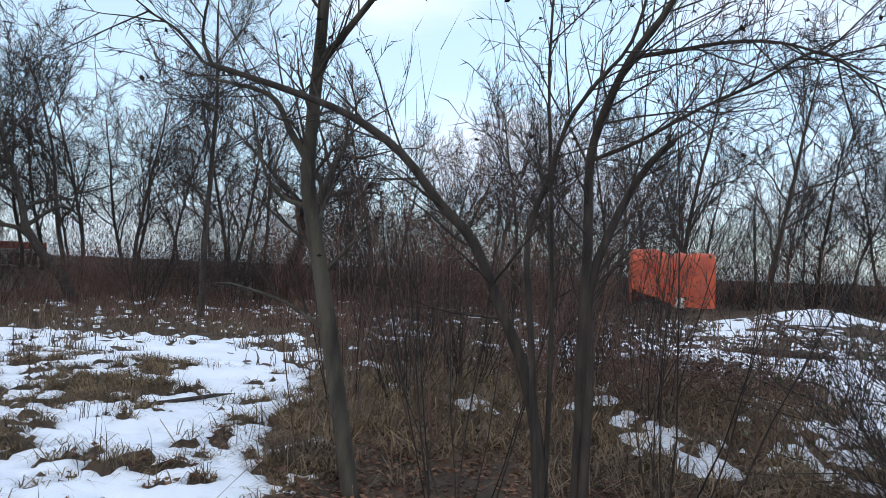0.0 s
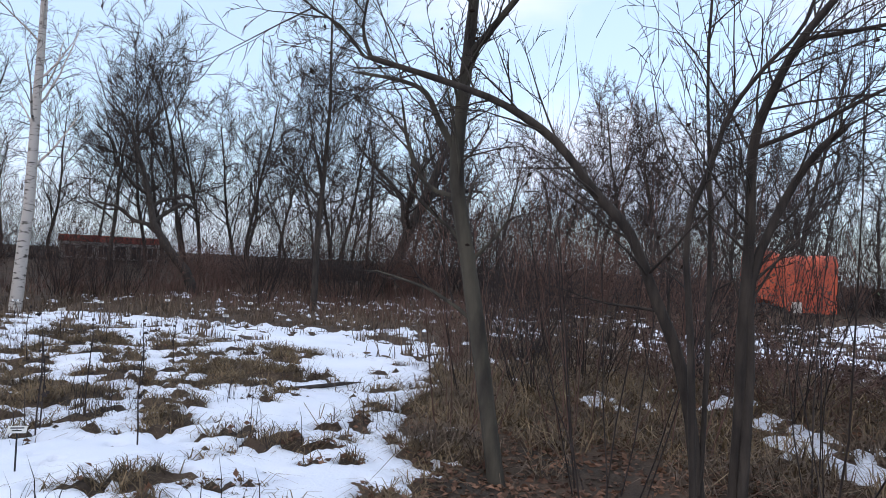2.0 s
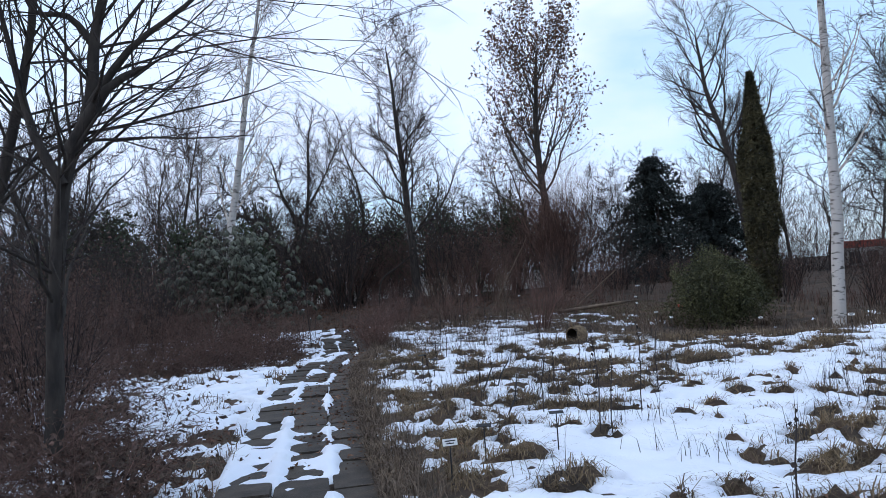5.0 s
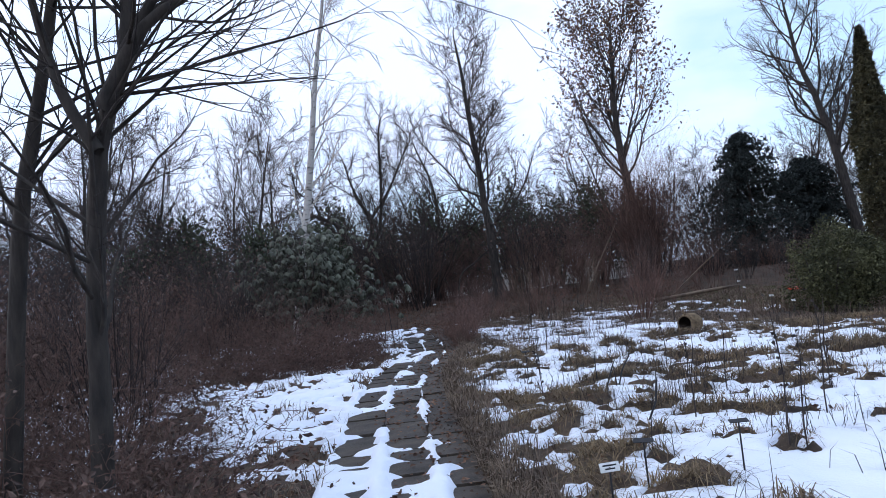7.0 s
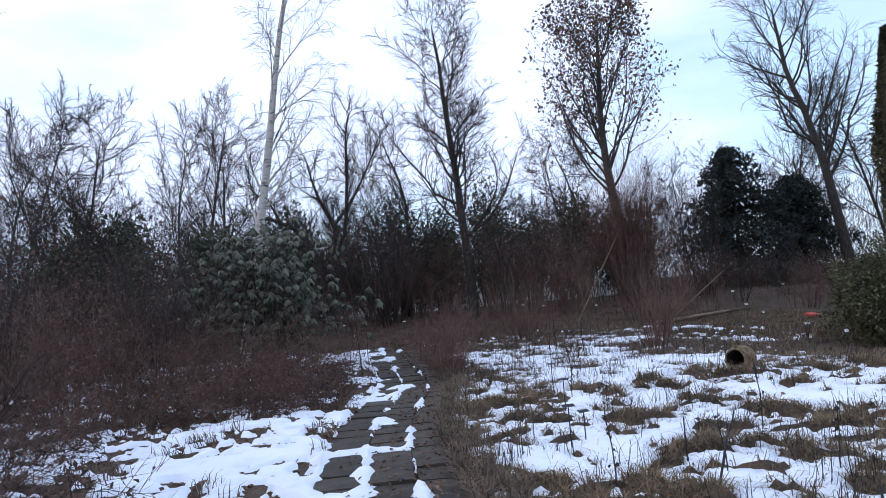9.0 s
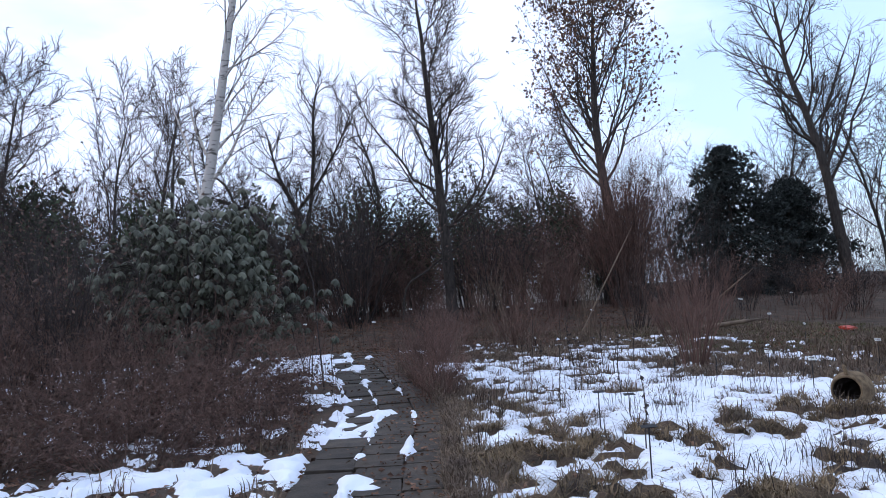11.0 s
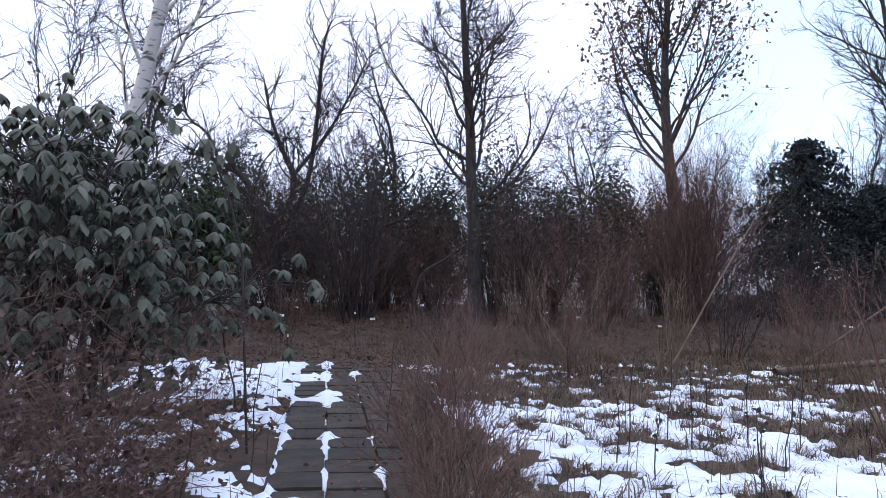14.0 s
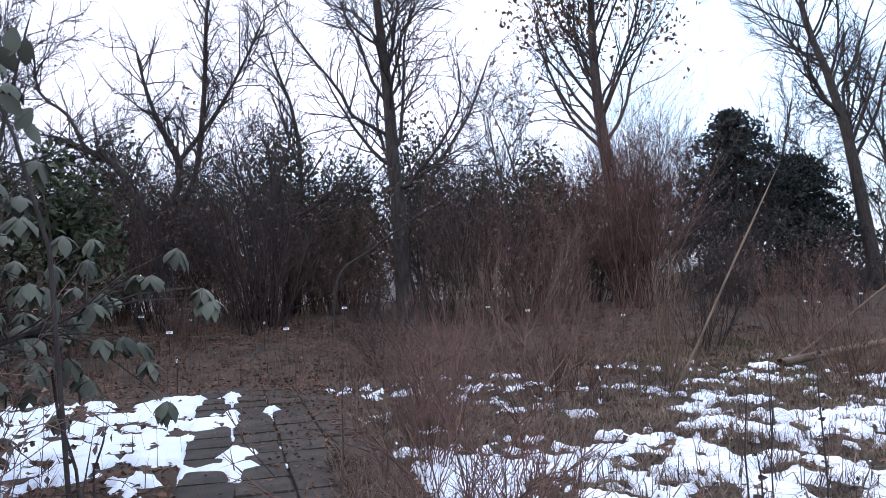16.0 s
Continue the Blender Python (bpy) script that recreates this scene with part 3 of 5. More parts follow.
def conifer(name, at, height, radius, mat, seed, label):
    """A spruce: a straight stem with tiers of drooping needle-covered boughs."""
    rng = random.Random(seed)
    ob = tagged(new(name), label, "tree")
    part("trunk", tubes("trunk", [([Vector((0, 0, -.2)), Vector((.05, 0, height * .5)), Vector((0, 0, height))], [.16, .1, .02])], M_BARK, 7), ob)
    strands, pts = [], []
    z = .5
    while z < height - .2:
        reach = radius * (1 - (z / height) ** 3.2) * rng.uniform(.75, 1.15) + .15
        for k in range(8):
            a = rng.uniform(0, 2 * math.pi)
            L = reach * rng.uniform(.6, 1.15)
            line = [Vector((math.cos(a) * L * t, math.sin(a) * L * t, z + .25 * L * t - .45 * L * t * t)) for t in (0, .35, .7, 1)]
            strands.append((line, [.02, .014, .009, .004]))
            for t in np.linspace(.12, 1, 16):
                for _ in range(6):
                    pts.append((math.cos(a) * L * t + rng.gauss(0, .13), math.sin(a) * L * t + rng.gauss(0, .13),
                                z + .25 * L * t - .45 * L * t * t + rng.gauss(-.05, .1)))
        z += height * .045
    part("bough", tubes("bough", strands, M_BARK, 3), ob)
    part("needles", leaf_mesh("needles", pts, .1, mat, seed, 0, 2.0), ob)
    ob.matrix_basis = pose(at[0], at[1], float(ground_z(at[0], at[1])))
    return ob


def rhododendron(at):
    """A domed evergreen of crooked stems, each shoot ending in a whorl of long drooping leaves."""
    rng = random.Random(54)
    ob = tagged(new("rhododendron"), "large grey-green rhododendron with whorls of drooping leaves", "bush")
    stems, shoots, leaves = [], [], []
    for k in range(15):
        a, lean = rng.uniform(0, 2 * math.pi), rng.uniform(.2, 1.15)
        top = Vector((math.cos(a) * 1.75 * lean, math.sin(a) * 1.5 * lean, 3.3 - 1.7 * lean * lean + rng.gauss(0, .2)))
        foot = Vector((math.cos(a) * .3, math.sin(a) * .3, -.1))
        line = [foot.lerp(top, t) + Vector((rng.gauss(0, .07), rng.gauss(0, .07), .35 * math.sin(math.pi * t))) for t in (0, .2, .4, .6, .8, 1)]
        stems.append((line, [.04, .035, .03, .024, .018, .01]))
    for k in range(620):
        line = stems[rng.randrange(len(stems))][0]
        i = rng.choice((1, 2, 2, 3, 3, 4, 4))
        p = line[i].lerp(line[i + 1], rng.random())
        d = Vector((p.x * .6 + rng.gauss(0, .6), p.y * .6 + rng.gauss(0, .6), rng.gauss(.05, .5))).normalized()
        q = p + d * rng.uniform(.3, 1.0)
        q.z = max(q.z, .35)
        shoots.append(([p, p.lerp(q, .5) + Vector((0, 0, .05)), q], [.009, .007, .004]))
        spin = rng.uniform(0, 6.28)
        for n in range(rng.randrange(7, 11)):
            leaves.append((q, spin + n * 2.4 + rng.gauss(0, .2), rng.uniform(.12, .18), rng.uniform(.8, 1.7)))
    for strand in stems:
        part("stem", tubes("stem", [strand], M_BARK, 5), ob)
    part("branchwork", tubes("branchwork", shoots, M_BARK, 3), ob)
    V, F = [], []
    for q, a, size, droop in leaves:
        out, side = Vector((math.cos(a), math.sin(a), 0)), Vector((-math.sin(a), math.cos(a), 0))
        base = len(V)
        for t, w in ((0, .1), (.3, .85), (.65, 1), (1, .05)):
            c = q + out * size * (t - .32 * droop * t * t) + Vector((0, 0, -size * droop * (.25 * t + .4 * t * t)))
            for e in (-1, 0, 1):
                V.append(tuple(c + side * e * w * size * .26 + Vector((0, 0, -.03 * abs(e) * size * 3))))
        for i in range(3):
            b = base + 3 * i
            F += [(b, b + 1, b + 4, b + 3), (b + 1, b + 2, b + 5, b + 4)]
    part("foliage", mesh_from("foliage", V, F, M_RHODO, True), ob)
    ob.matrix_basis = pose(at[0], at[1], float(ground_z(at[0], at[1])))
    return ob


conifer("spruce_tree", (20.2, 42.8), 7.8, 3.9, M_CONIFER, 51, "dark green spruce tree behind the garden")
conifer("spruce_tree", (24.0, 43.4), 6.2, 3.2, M_CONIFER, 52, "smaller dark spruce tree beside a taller one")
evergreen("juniper_bush", (9.9, 19.4), 27000, 1.47, 1.4, .0, 2.15, .034, M_JUNIPER, 53, "rounded dense green juniper bush in dry grass", "bush", 1.7, .3, .25, shell=.45)
rhododendron((-2.8, 22.9))
for x, y, h, k in ((-5.4, 30.6, 4.6, 56), (-7.6, 29.6, 4.9, 57), (-3.2, 33.4, 4.0, 58)):
    evergreen("laurel_bush", (x, y), 3600, 1.3, 1.2, .2, h, .09, M_HEDGE, k, "dark evergreen laurel bush behind the brambles", "bush", 1.8, .45, .15, stems=6, shell=.35)
evergreen("laurel_bush", (-9.5, 31), 3500, 2.2, 1.8, .2, 4.6, .1, M_HEDGE, 55, "dark evergreen laurel bush", "bush", 1.8, .5, .2)
hedge_at = ((-6.0, 41.5, 4.8), (-3.4, 42.5, 5.8), (-.8, 42.0, 4.7), (1.6, 41, 6.2), (3.8, 41.5, 5.2), (6.2, 41, 6.3), (8.4, 41.5, 5.1), (10.6, 41.2, 6.1), (13.0, 41.8, 4.9))
for k, (x, y, h) in enumerate(hedge_at):
    evergreen("laurel_hedge", (x, y), 4400, 1.6, 1.3, .1, h, .085, M_HEDGE, 60 + k, "dark evergreen hedge bush behind bare shrubs", "bush", 1.8, .4, .15, stems=7, shell=.3)
for k, x in enumerate((-3.4, .2, 2.9, 6.4, 9.4)):
    put(bushes[k % 2], x, 38.8 + .5 * (k % 3), 47 * k, (1.05, .95, 1.15, .9)[k % 4])
shrub("twiggy_bush", 42, 1.9, 1.5, .007, 72, M_TWIG, "wide tangle of fine dark twigs beside the pond", SP_SHRUB, .9, (5.0, -1.9), (M_HEDGE, .02, 500))
evergreen("privet_bush", (5.4, -2.4), 2600, 1.5, 1.8, .1, 2.0, .016, M_HEDGE, 71, "tangled dark bush with small leaves on thin twigs", "bush", 1.8, .5, 0, stems=30, shell=.15, bark=M_TWIG)


def columnar_cypress(at, height, radius):
    """A narrow evergreen column of upright needle sprays round one stem."""
    ob = tagged(new("columnar_cypress"), "tall narrow columnar evergreen with olive-green upright sprays", "tree")
    part("trunk", tubes("trunk", [([Vector((0, 0, -.2)), Vector((0, 0, height * .6)), Vector((.05, 0, height * .97))], [.11, .07, .015])], M_BARK, 7), ob)
    g = np.random.default_rng(82)
    n = 22000
    z = height * g.random(n) ** .95
    a = g.uniform(0, 2 * np.pi, n)
    h = z / height
    r = radius * np.minimum(.72 + .9 * h, 1.0) * np.clip((1 - h) / .42, .02, 1) ** .7
    r = r * (.72 + .5 * vnoise(a * 1.6, z * 1.1, 83)) * (.35 + .65 * g.random(n) ** .5)
    part("foliage", leaf_mesh("foliage", np.stack([r * np.cos(a), r * np.sin(a), z + .15], 1), .055, M_CYPRESS, 84, 0, 2.4), ob)
    ob.matrix_basis = pose(at[0], at[1], float(ground_z(at[0], at[1])))
    return ob


columnar_cypress((15.0, 24.8), 8.0, .6)

# shrubs standing in the garden
shrub("hazel_shrub", 34, 1.85, .4, .014, 91, M_TWIGR, "upright brown leafless shrub in dry grass", SP_RODS, .36, (5.45, 20.9))
shrub("path_shrub", 30, 1.25, .35, .008, 92, M_TWIGR, "fine reddish-brown leafless shrub at the path edge", SP_SHRUB, .5, (.95, 20.6))
shrub("path_shrub", 24, 1.2, .3, .008, 93, M_TWIGR, "fine reddish-brown leafless shrub at the path edge", SP_SHRUB, .35, (1.45, 23.4))
shrub("path_shrub", 22, .9, .3, .007, 94, M_TWIGR, "low reddish-brown shrub at the path edge", SP_SHRUB, .6, (.75, 19.3))
shrub("oak_shoots", 22, 6.2, .7, .03, 89, M_TWIG, "cluster of tall bare upright stems", SP_RODS, .15, (.9, 35.6))
shrub("oak_shoots", 95, 6.2, 1.2, .026, 95, M_TWIGR, "tall dense thicket of brown shoots round a trunk", SP_SHRUB, .14, (11.5, 36.6))
shrub("oak_shoots", 30, 4.4, .9, .025, 96, M_TWIG, "dense thicket of dark bare shoots", SP_RODS, .25, (14.2, 35.5))
def leafy_cane(pts):
    """One arching evergreen cane with large hanging leaves along its upper half."""
    base = Vector(pts[0])
    line = [Vector(p) - base for p in pts]
    ob = tagged(new("leafy_cane"), "arching dark cane with large drooping green leaves", "shrub")
    strands = [(line, [.013, .011, .009, .007, .005, .003])]
    g = random.Random(303)
    for _ in range(16):
        k = g.randrange(2, 5)
        p = line[k].lerp(line[k + 1], g.random())
        strands.append(([p, p + Vector((g.gauss(0, .14), g.gauss(0, .14), g.uniform(-.05, .2)))], [.003, .002]))
    part("cane", tubes("cane", strands[:1], M_TWIG, 5), ob)
    part("twigwork", tubes("twigwork", strands[1:], M_TWIG, 3), ob)
    for line_, _ in strands[1:]:
        v, f, d = [], [], Vector((g.gauss(0, .4), g.gauss(0, .4), -1)).normalized()
        side = d.cross(Vector((g.gauss(0, 1), g.gauss(0, 1), .1))).normalized()
        fold = d.cross(side)
        for i in range(6):
            t = i / 5
            w = .036 * math.sin(math.pi * min(t * .94 + .05, 1)) + .001
            c = line_[1] + d * .13 * t + fold * .03 * t * t
            v += [tuple(c - side * w + fold * w * .3), tuple(c), tuple(c + side * w + fold * w * .3)]
        for i in range(5):
            a = 3 * i
            f += [(a, a + 1, a + 4, a + 3), (a + 1, a + 2, a + 5, a + 4)]
        part("leaf", mesh_from("leaf", v, f, M_RHODO, True), ob)
    ob.matrix_basis = pose(base.x, base.y, float(ground_z(base.x, base.y)))
    return ob


leafy_cane([(-0.72, 21.4, 0.05), (-0.83, 21.4, 1.79), (-0.97, 21.4, 2.31), (-1.11, 21.4, 2.64), (-1.31, 21.4, 2.89), (-1.61, 21.4, 3.0)])
shrub("dogwood_shrub", 26, 2.3, .9, .014, 97, M_STRAWD, "pale grey straight-stemmed leafless shrub", SP_RODS, .55, (4.5, 29.3))
shrub("tall_dead_stalks", 16, 2.0, .35, .011, 98, M_STRAWD, "tall dry straw-coloured stalks still upright", SP_RODS, .15, (5.9, 26.8), category="dead plant")
shrub("rose_shrub", 26, 1.5, .7, .009, 99, M_TWIGR, "tangled brown leafless rose shrub", SP_SHRUB, .7, (3.9, 26.0))
shrub("rose_shrub", 26, 1.4, .8, .009, 100, M_TWIGR, "tangled brown leafless rose shrub", SP_SHRUB, .7, (2.4, 26.8))
shrub("rose_shrub", 22, 1.5, .7, .009, 101, M_TWIGR, "dense brown leafless shrub by the lawn", SP_SHRUB, .6, (7.6, 25.0))
shrub("rose_shrub", 20, 1.3, .7, .009, 102, M_TWIG, "low brown leafless shrub", SP_SHRUB, .6, (2.6, 30.0))
for k, (x, y, h) in enumerate(((4.6, 1.6, 2.6), (5.4, 2.9, 2.2), (5.1, .2, 3.2), (6.2, 1.2, 2.4), (7.0, 3.4, 2.2), (6.6, -.6, 1.8), (8.4, 1.6, 2.0), (5.9, 2.0, 3.0), (7.4, .4, 2.6), (9.2, 3.0, 2.4), (10.5, .8, 2.8))):
    shrub("thin_sapling", 9, h + .6, .6, .008, 110 + k, M_TWIGR if k % 2 else M_TWIG, "thin leafless sapling stems rising from leaf litter", SP_RODS, .35, (x, y), category="sapling")
for k, (x, y, n, sr, h) in enumerate(((-3.0, 18.9, 60, 1.2, 1.9), (-5.0, 19.6, 60, 1.4, 2.0), (-2.2, 21.2, 60, 1.0, 1.7), (-6.8, 19.0, 50, 1.5, 2.2), (-4.4, 22.0, 60, 1.5, 2.4),
                                      (-3.4, 7.6, 45, 1.0, 1.3), (-2.5, 6.4, 30, .7, .9), (-4.4, 10.2, 45, 1.0, 1.6), (-1.9, 20.0, 40, .7, 1.2),
                                      (-2.5, 8.3, 60, .8, 1.0), (-3.5, 10.4, 60, .9, 1.3), (-4.3, 12.6, 50, .9, 1.2), (-4.6, 14.8, 45, .8, .9), (-2.2, 7.2, 40, .6, .7), (-3.3, 9.6, 60, .9, 1.2), (-1.75, 18.6, 50, .7, .9), (-2.4, 18.0, 50, .8, 1.1), (-1.5, 19.4, 45, .6, .8), (-2.9, 20.2, 60, 1.0, 1.5), (-1.6, 17.3, 45, .6, .7), (-2.6, 16.9, 50, .8, .8), (-3.4, 17.6, 50, .9, 1.0), (-4.0, 16.6, 45, .9, .9), (7.8, .3, 50, 1.0, 1.2), (9.6, 1.5, 50, 1.2, 1.2), (9.2, -.8, 40, 1.0, 1.1))):
    shrub("bramble", int(n * 1.3), h * 1.1, sr, .007, 130 + k, M_TWIGR, "tangled arching reddish-brown bramble stems", SP_BRAMBLE, .9, (x, y), (M_DEADLEAF, .024, 1000))
for k, (x, y, s) in enumerate(((-4.6, 8.6, .62), (-5.6, 9.8, .75), (-4.9, 12.2, .62), (-6.4, 11.4, .8), (-6.9, 13.6, .85), (-7.8, 15.0, .9), (-5.9, 18.4, .7), (-4.6, 20.6, .7), (-6.6, 22.8, .8), (-8.4, 12.6, .9), (-9.6, 14.2, 1.0))):
    put(bushes[k % 2], x, y, 70 * k, s)
for k, (x, y, s) in enumerate(((8.8, 2.7, .42), (9.7, 1.2, .46), (10.6, 3.9, .5), (8.3, 1.0, .36), (11.6, 2.2, .5), (7.4, 2.9, .34), (12.6, .4, .48), (9.2, 4.4, .36))):
    put(bushes[(1, 0, 1)[k % 3]], x, y, 53 * k, s)
for k, (x, y, s) in enumerate(((-8.5, 24, .8), (-7, 27, .9), (-10.5, 22, .9), (-9, 18, .7), (-11, 26, 1.0), (-6.0, 30, .9), (-12, 20, .9), (-13, 15, .9))):
    put(bushes[k % 3], x, y, 40 * k, s)


# foreground trees by the start of the walk
def bent_tree(name, label, stems, bark, seed, twig_len=0.9, per_metre=2.6, leaves=0, spec=SP_TWIGS, twig_r=.006):
    """A tree whose main stems follow given bends; side twigs grow from them."""
    rng = random.Random(seed)
    ob = tagged(new(name), label, "tree")
    out = [[], [], []]
    x0, y0 = stems[0][2][0][0], stems[0][2][0][1]
    for r0, r1, pts in stems:
        P = [Vector((x - x0, y - y0, z)) for x, y, z in pts]
        if P[0].z < .2:
            P[0].z = -.15
        fine = []
        for i in range(len(P) - 1):
            a, b, c, d = P[max(i - 1, 0)], P[i], P[i + 1], P[min(i + 2, len(P) - 1)]
            for t in (0, .33, .67):
                fine.append(.5 * ((2 * b) + (c - a) * t + (2 * a - 5 * b + 4 * c - d) * t * t + (3 * b - a - 3 * c + d) * t ** 3))
        fine.append(P[-1])
        n = len(fine)
        rad = [(r0 + (r1 - r0) * i / (n - 1)) * rng.uniform(.93, 1.07) for i in range(n)]
        part("stem", tubes("stem", [(fine, rad)], bark, 9), ob)
        for i in range(3, n - 1):
            d = (fine[i + 1] - fine[i])
            for _ in range(max(1, int(per_metre * d.length + rng.random()))):
                if fine[i].z > 1.1:
                    grow(out, rng, fine[i].lerp(fine[i + 1], rng.random()), turned(rng, d.normalized(), rng.uniform(.4, 1.1)),
                         twig_len * rng.uniform(.4, 1.2), max(rad[i] * .3, twig_r), 0, spec)
    part("branchwork", tubes("branchwork", out[0], bark, 5), ob)
    part("twigwork", tubes("twigwork", out[1] + out[2], M_TWIG, 3), ob)
    if leaves:
        ends = [p[-1] for p, _ in out[2]]
        part("withered_leaf", leaf_mesh("withered_leaf", [tuple(ends[rng.randrange(len(ends))]) for _ in range(leaves)], .022, M_DARK, seed), ob, "dark withered leaves")
    ob.matrix_basis = pose(x0, y0, float(ground_z(x0, y0)))
    return ob


bent_tree("alder_tree", "slightly leaning grey-brown tree beside the snowy trail", [
    (.064, .034, [(4.52, 2.28, .07), (4.52, 2.46, .84), (4.53, 2.61, 1.57), (4.49, 2.71, 2.16), (4.48, 2.69, 2.67), (4.47, 2.66, 3.02), (4.46, 2.62, 3.66), (4.53, 2.62, 5.2)]),
    (.03, .012, [(4.47, 2.66, 3.0), (4.44, 2.42, 3.25), (4.4, 2.1, 3.6), (4.4, 1.8, 4.1)]),
    (.03, .01, [(4.48, 2.7, 2.3), (4.45, 2.85, 2.55), (4.42, 2.95, 2.75), (4.4, 3.15, 2.85), (4.4, 3.6, 2.95)]),
    (.02, .008, [(4.49, 2.7, 2.0), (4.5, 2.95, 2.1), (4.5, 3.1, 2.35), (4.5, 3.2, 2.8)]),
], M_BARKG, 201, 1.2, 3.5, 60)
bent_tree("arching_tree", "grey tree stem arching over in a long bow", [
    (.044, .017, [(4.66, .97, .03), (4.58, 1.06, .61), (4.5, 1.16, 1.06), (4.42, 1.29, 1.39), (4.33, 1.45, 1.79), (4.25, 1.66, 2.03), (4.15, 1.9, 2.34), (4.05, 2.21, 2.56), (3.94, 2.54, 2.69), (3.84, 2.86, 2.79), (3.76, 3.1, 2.86)]),
    (.014, .006, [(3.78, 3.05, 2.85), (3.74, 3.1, 3.05), (3.7, 3.0, 3.4)]),
    (.012, .005, [(3.76, 3.1, 2.86), (3.7, 3.25, 3.05), (3.65, 3.5, 3.2)]),
], M_BARK, 202, 1.0, 5.0, 40)
bent_tree("multi_stem_tree", "cluster of slim dark tree stems from one base", [
    (.04, .02, [(4.64, .8, .05), (4.62, .78, .7), (4.6, .78, 1.22), (4.58, .76, 1.83), (4.57, .76, 2.36), (4.52, .66, 2.69), (4.48, .52, 2.98), (4.5, .34, 3.23), (4.42, .1, 3.6)]),
    (.036, .022, [(4.54, .75, .09), (4.62, .73, .92), (4.6, .74, 1.53), (4.71, .57, 2.04), (4.72, .39, 2.35), (4.74, .21, 2.53)]),
    (.024, .008, [(4.4, 1.0, .1), (4.36, 1.06, 1.08), (4.33, 1.11, 1.8), (4.34, 1.0, 2.17), (4.34, .89, 2.53), (4.26, .71, 2.77), (4.28, .51, 3.02), (4.29, .38, 3.5)]),
    (.014, .004, [(4.57, .75, 2.35), (4.51, .46, 2.46), (4.45, .11, 2.64), (4.39, -.2, 2.77), (4.32, -.46, 2.91), (4.34, -.6, 2.88), (4.33, -.8, 2.72), (4.32, -1.04, 2.6)]),
    (.016, .006, [(4.48, .52, 2.98), (4.42, .26, 2.99), (4.36, -.05, 3.01), (4.3, -.32, 2.97), (4.34, -.6, 2.88)]),
    (.02, .006, [(4.6, 1.0, .05), (4.62, .98, 1.0), (4.6, 1.0, 2.0), (4.62, 1.05, 3.0), (4.6, 1.0, 4.0)]),
], M_BARK, 203, 1.1, 5.0, 80)

bent_tree("willow_tree", "dark many-branched willow beside the path", [
    (.07, .025, [(-2.46, 7.72, 0.45), (-2.41, 7.68, 1.12), (-2.39, 7.65, 1.45), (-2.27, 7.59, 2.40), (-2.05, 7.53, 2.96), (-1.98, 7.49, 3.49), (-1.79, 7.43, 4.15), (-1.64, 7.37, 4.97)]),
    (.05, .02, [(-2.20, 7.49, 2.62), (-1.90, 7.41, 3.05), (-1.57, 7.35, 3.21)]),
    (.04, .012, [(-2.25, 7.51, 2.38), (-2.44, 7.53, 2.77), (-2.56, 7.52, 3.34), (-2.69, 7.51, 4.01)]),
    (.035, .008, [(-2.03, 7.45, 2.94), (-1.72, 7.37, 3.33), (-1.30, 7.28, 3.62), (-0.91, 7.20, 3.97)]),
    (.06, .02, [(-3.23, 8.11, 0.19), (-2.95, 7.98, 1.96), (-2.79, 7.92, 2.60), (-2.62, 7.86, 3.24), (-2.50, 7.81, 3.88), (-2.55, 7.79, 4.53)]),
    (.03, .01, [(-2.00, 7.50, 3.41), (-2.17, 7.52, 3.63), (-2.42, 7.56, 3.69), (-2.47, 7.56, 4.03)]),
], M_BARK, 204, 2.1, 11.0, 0)
bent_tree("fruit_tree", "old spreading fruit tree with crooked bare branches", [
    (.24, .17, [(-1.72, 38.14, .3), (-1.72, 38.14, 1.08), (-1.74, 38.10, 2.13), (-1.83, 38.09, 2.88)]),
    (.14, .06, [(-1.76, 38.08, 2.73), (-2.25, 38.21, 3.19), (-2.88, 38.35, 4.26), (-3.66, 38.56, 4.73), (-4.51, 38.80, 5.13)]),
    (.13, .03, [(-1.76, 38.08, 2.80), (-1.32, 37.91, 3.61), (-1.26, 37.86, 4.35), (-1.65, 37.94, 5.11), (-2.03, 38.02, 6.10), (-2.33, 38.05, 7.37)]),
    (.10, .03, [(-1.57, 38.34, 2.74), (-.89, 38.08, 3.93), (-.61, 37.90, 6.20), (-.51, 37.78, 8.32), (-.28, 37.65, 9.3)]),
    (.06, .02, [(-3.66, 38.56, 4.73), (-4.07, 38.65, 5.64), (-4.78, 38.83, 6.26), (-4.90, 38.82, 7.45)]),
    (.07, .02, [(-1.29, 38.28, 4.41), (-.36, 37.96, 5.60), (.40, 37.67, 6.95), (1.0, 37.43, 8.3)]),
], M_BARK, 205, 2.4, 8.0, 0, SP_CROOKED, .02)
bent_tree("dead_branch", "crooked grey dead branch propped in shrubs", [
    (.035, .018, [(2.2, 34.4, .1), (2.36, 34.3, 1.28), (2.99, 34.09, 1.78), (3.49, 33.92, 2.16), (4.12, 33.72, 2.59), (4.75, 33.51, 2.96), (5.26, 33.34, 3.53)]),
], M_BARK, 206, .8, 2.6, 0)

# ---------- loose things in the garden ----------
def rounded_box(bm, sx, sy, sz, bevel, m=Matrix.Identity(4)):
    r = bmesh.ops.create_cube(bm, size=1, matrix=m @ Matrix.Diagonal((sx, sy, sz, 1)))
    es = {e for v in r["verts"] for e in v.link_edges}
    bmesh.ops.bevel(bm, geom=list(es), offset=bevel, segments=2, affect="EDGES")


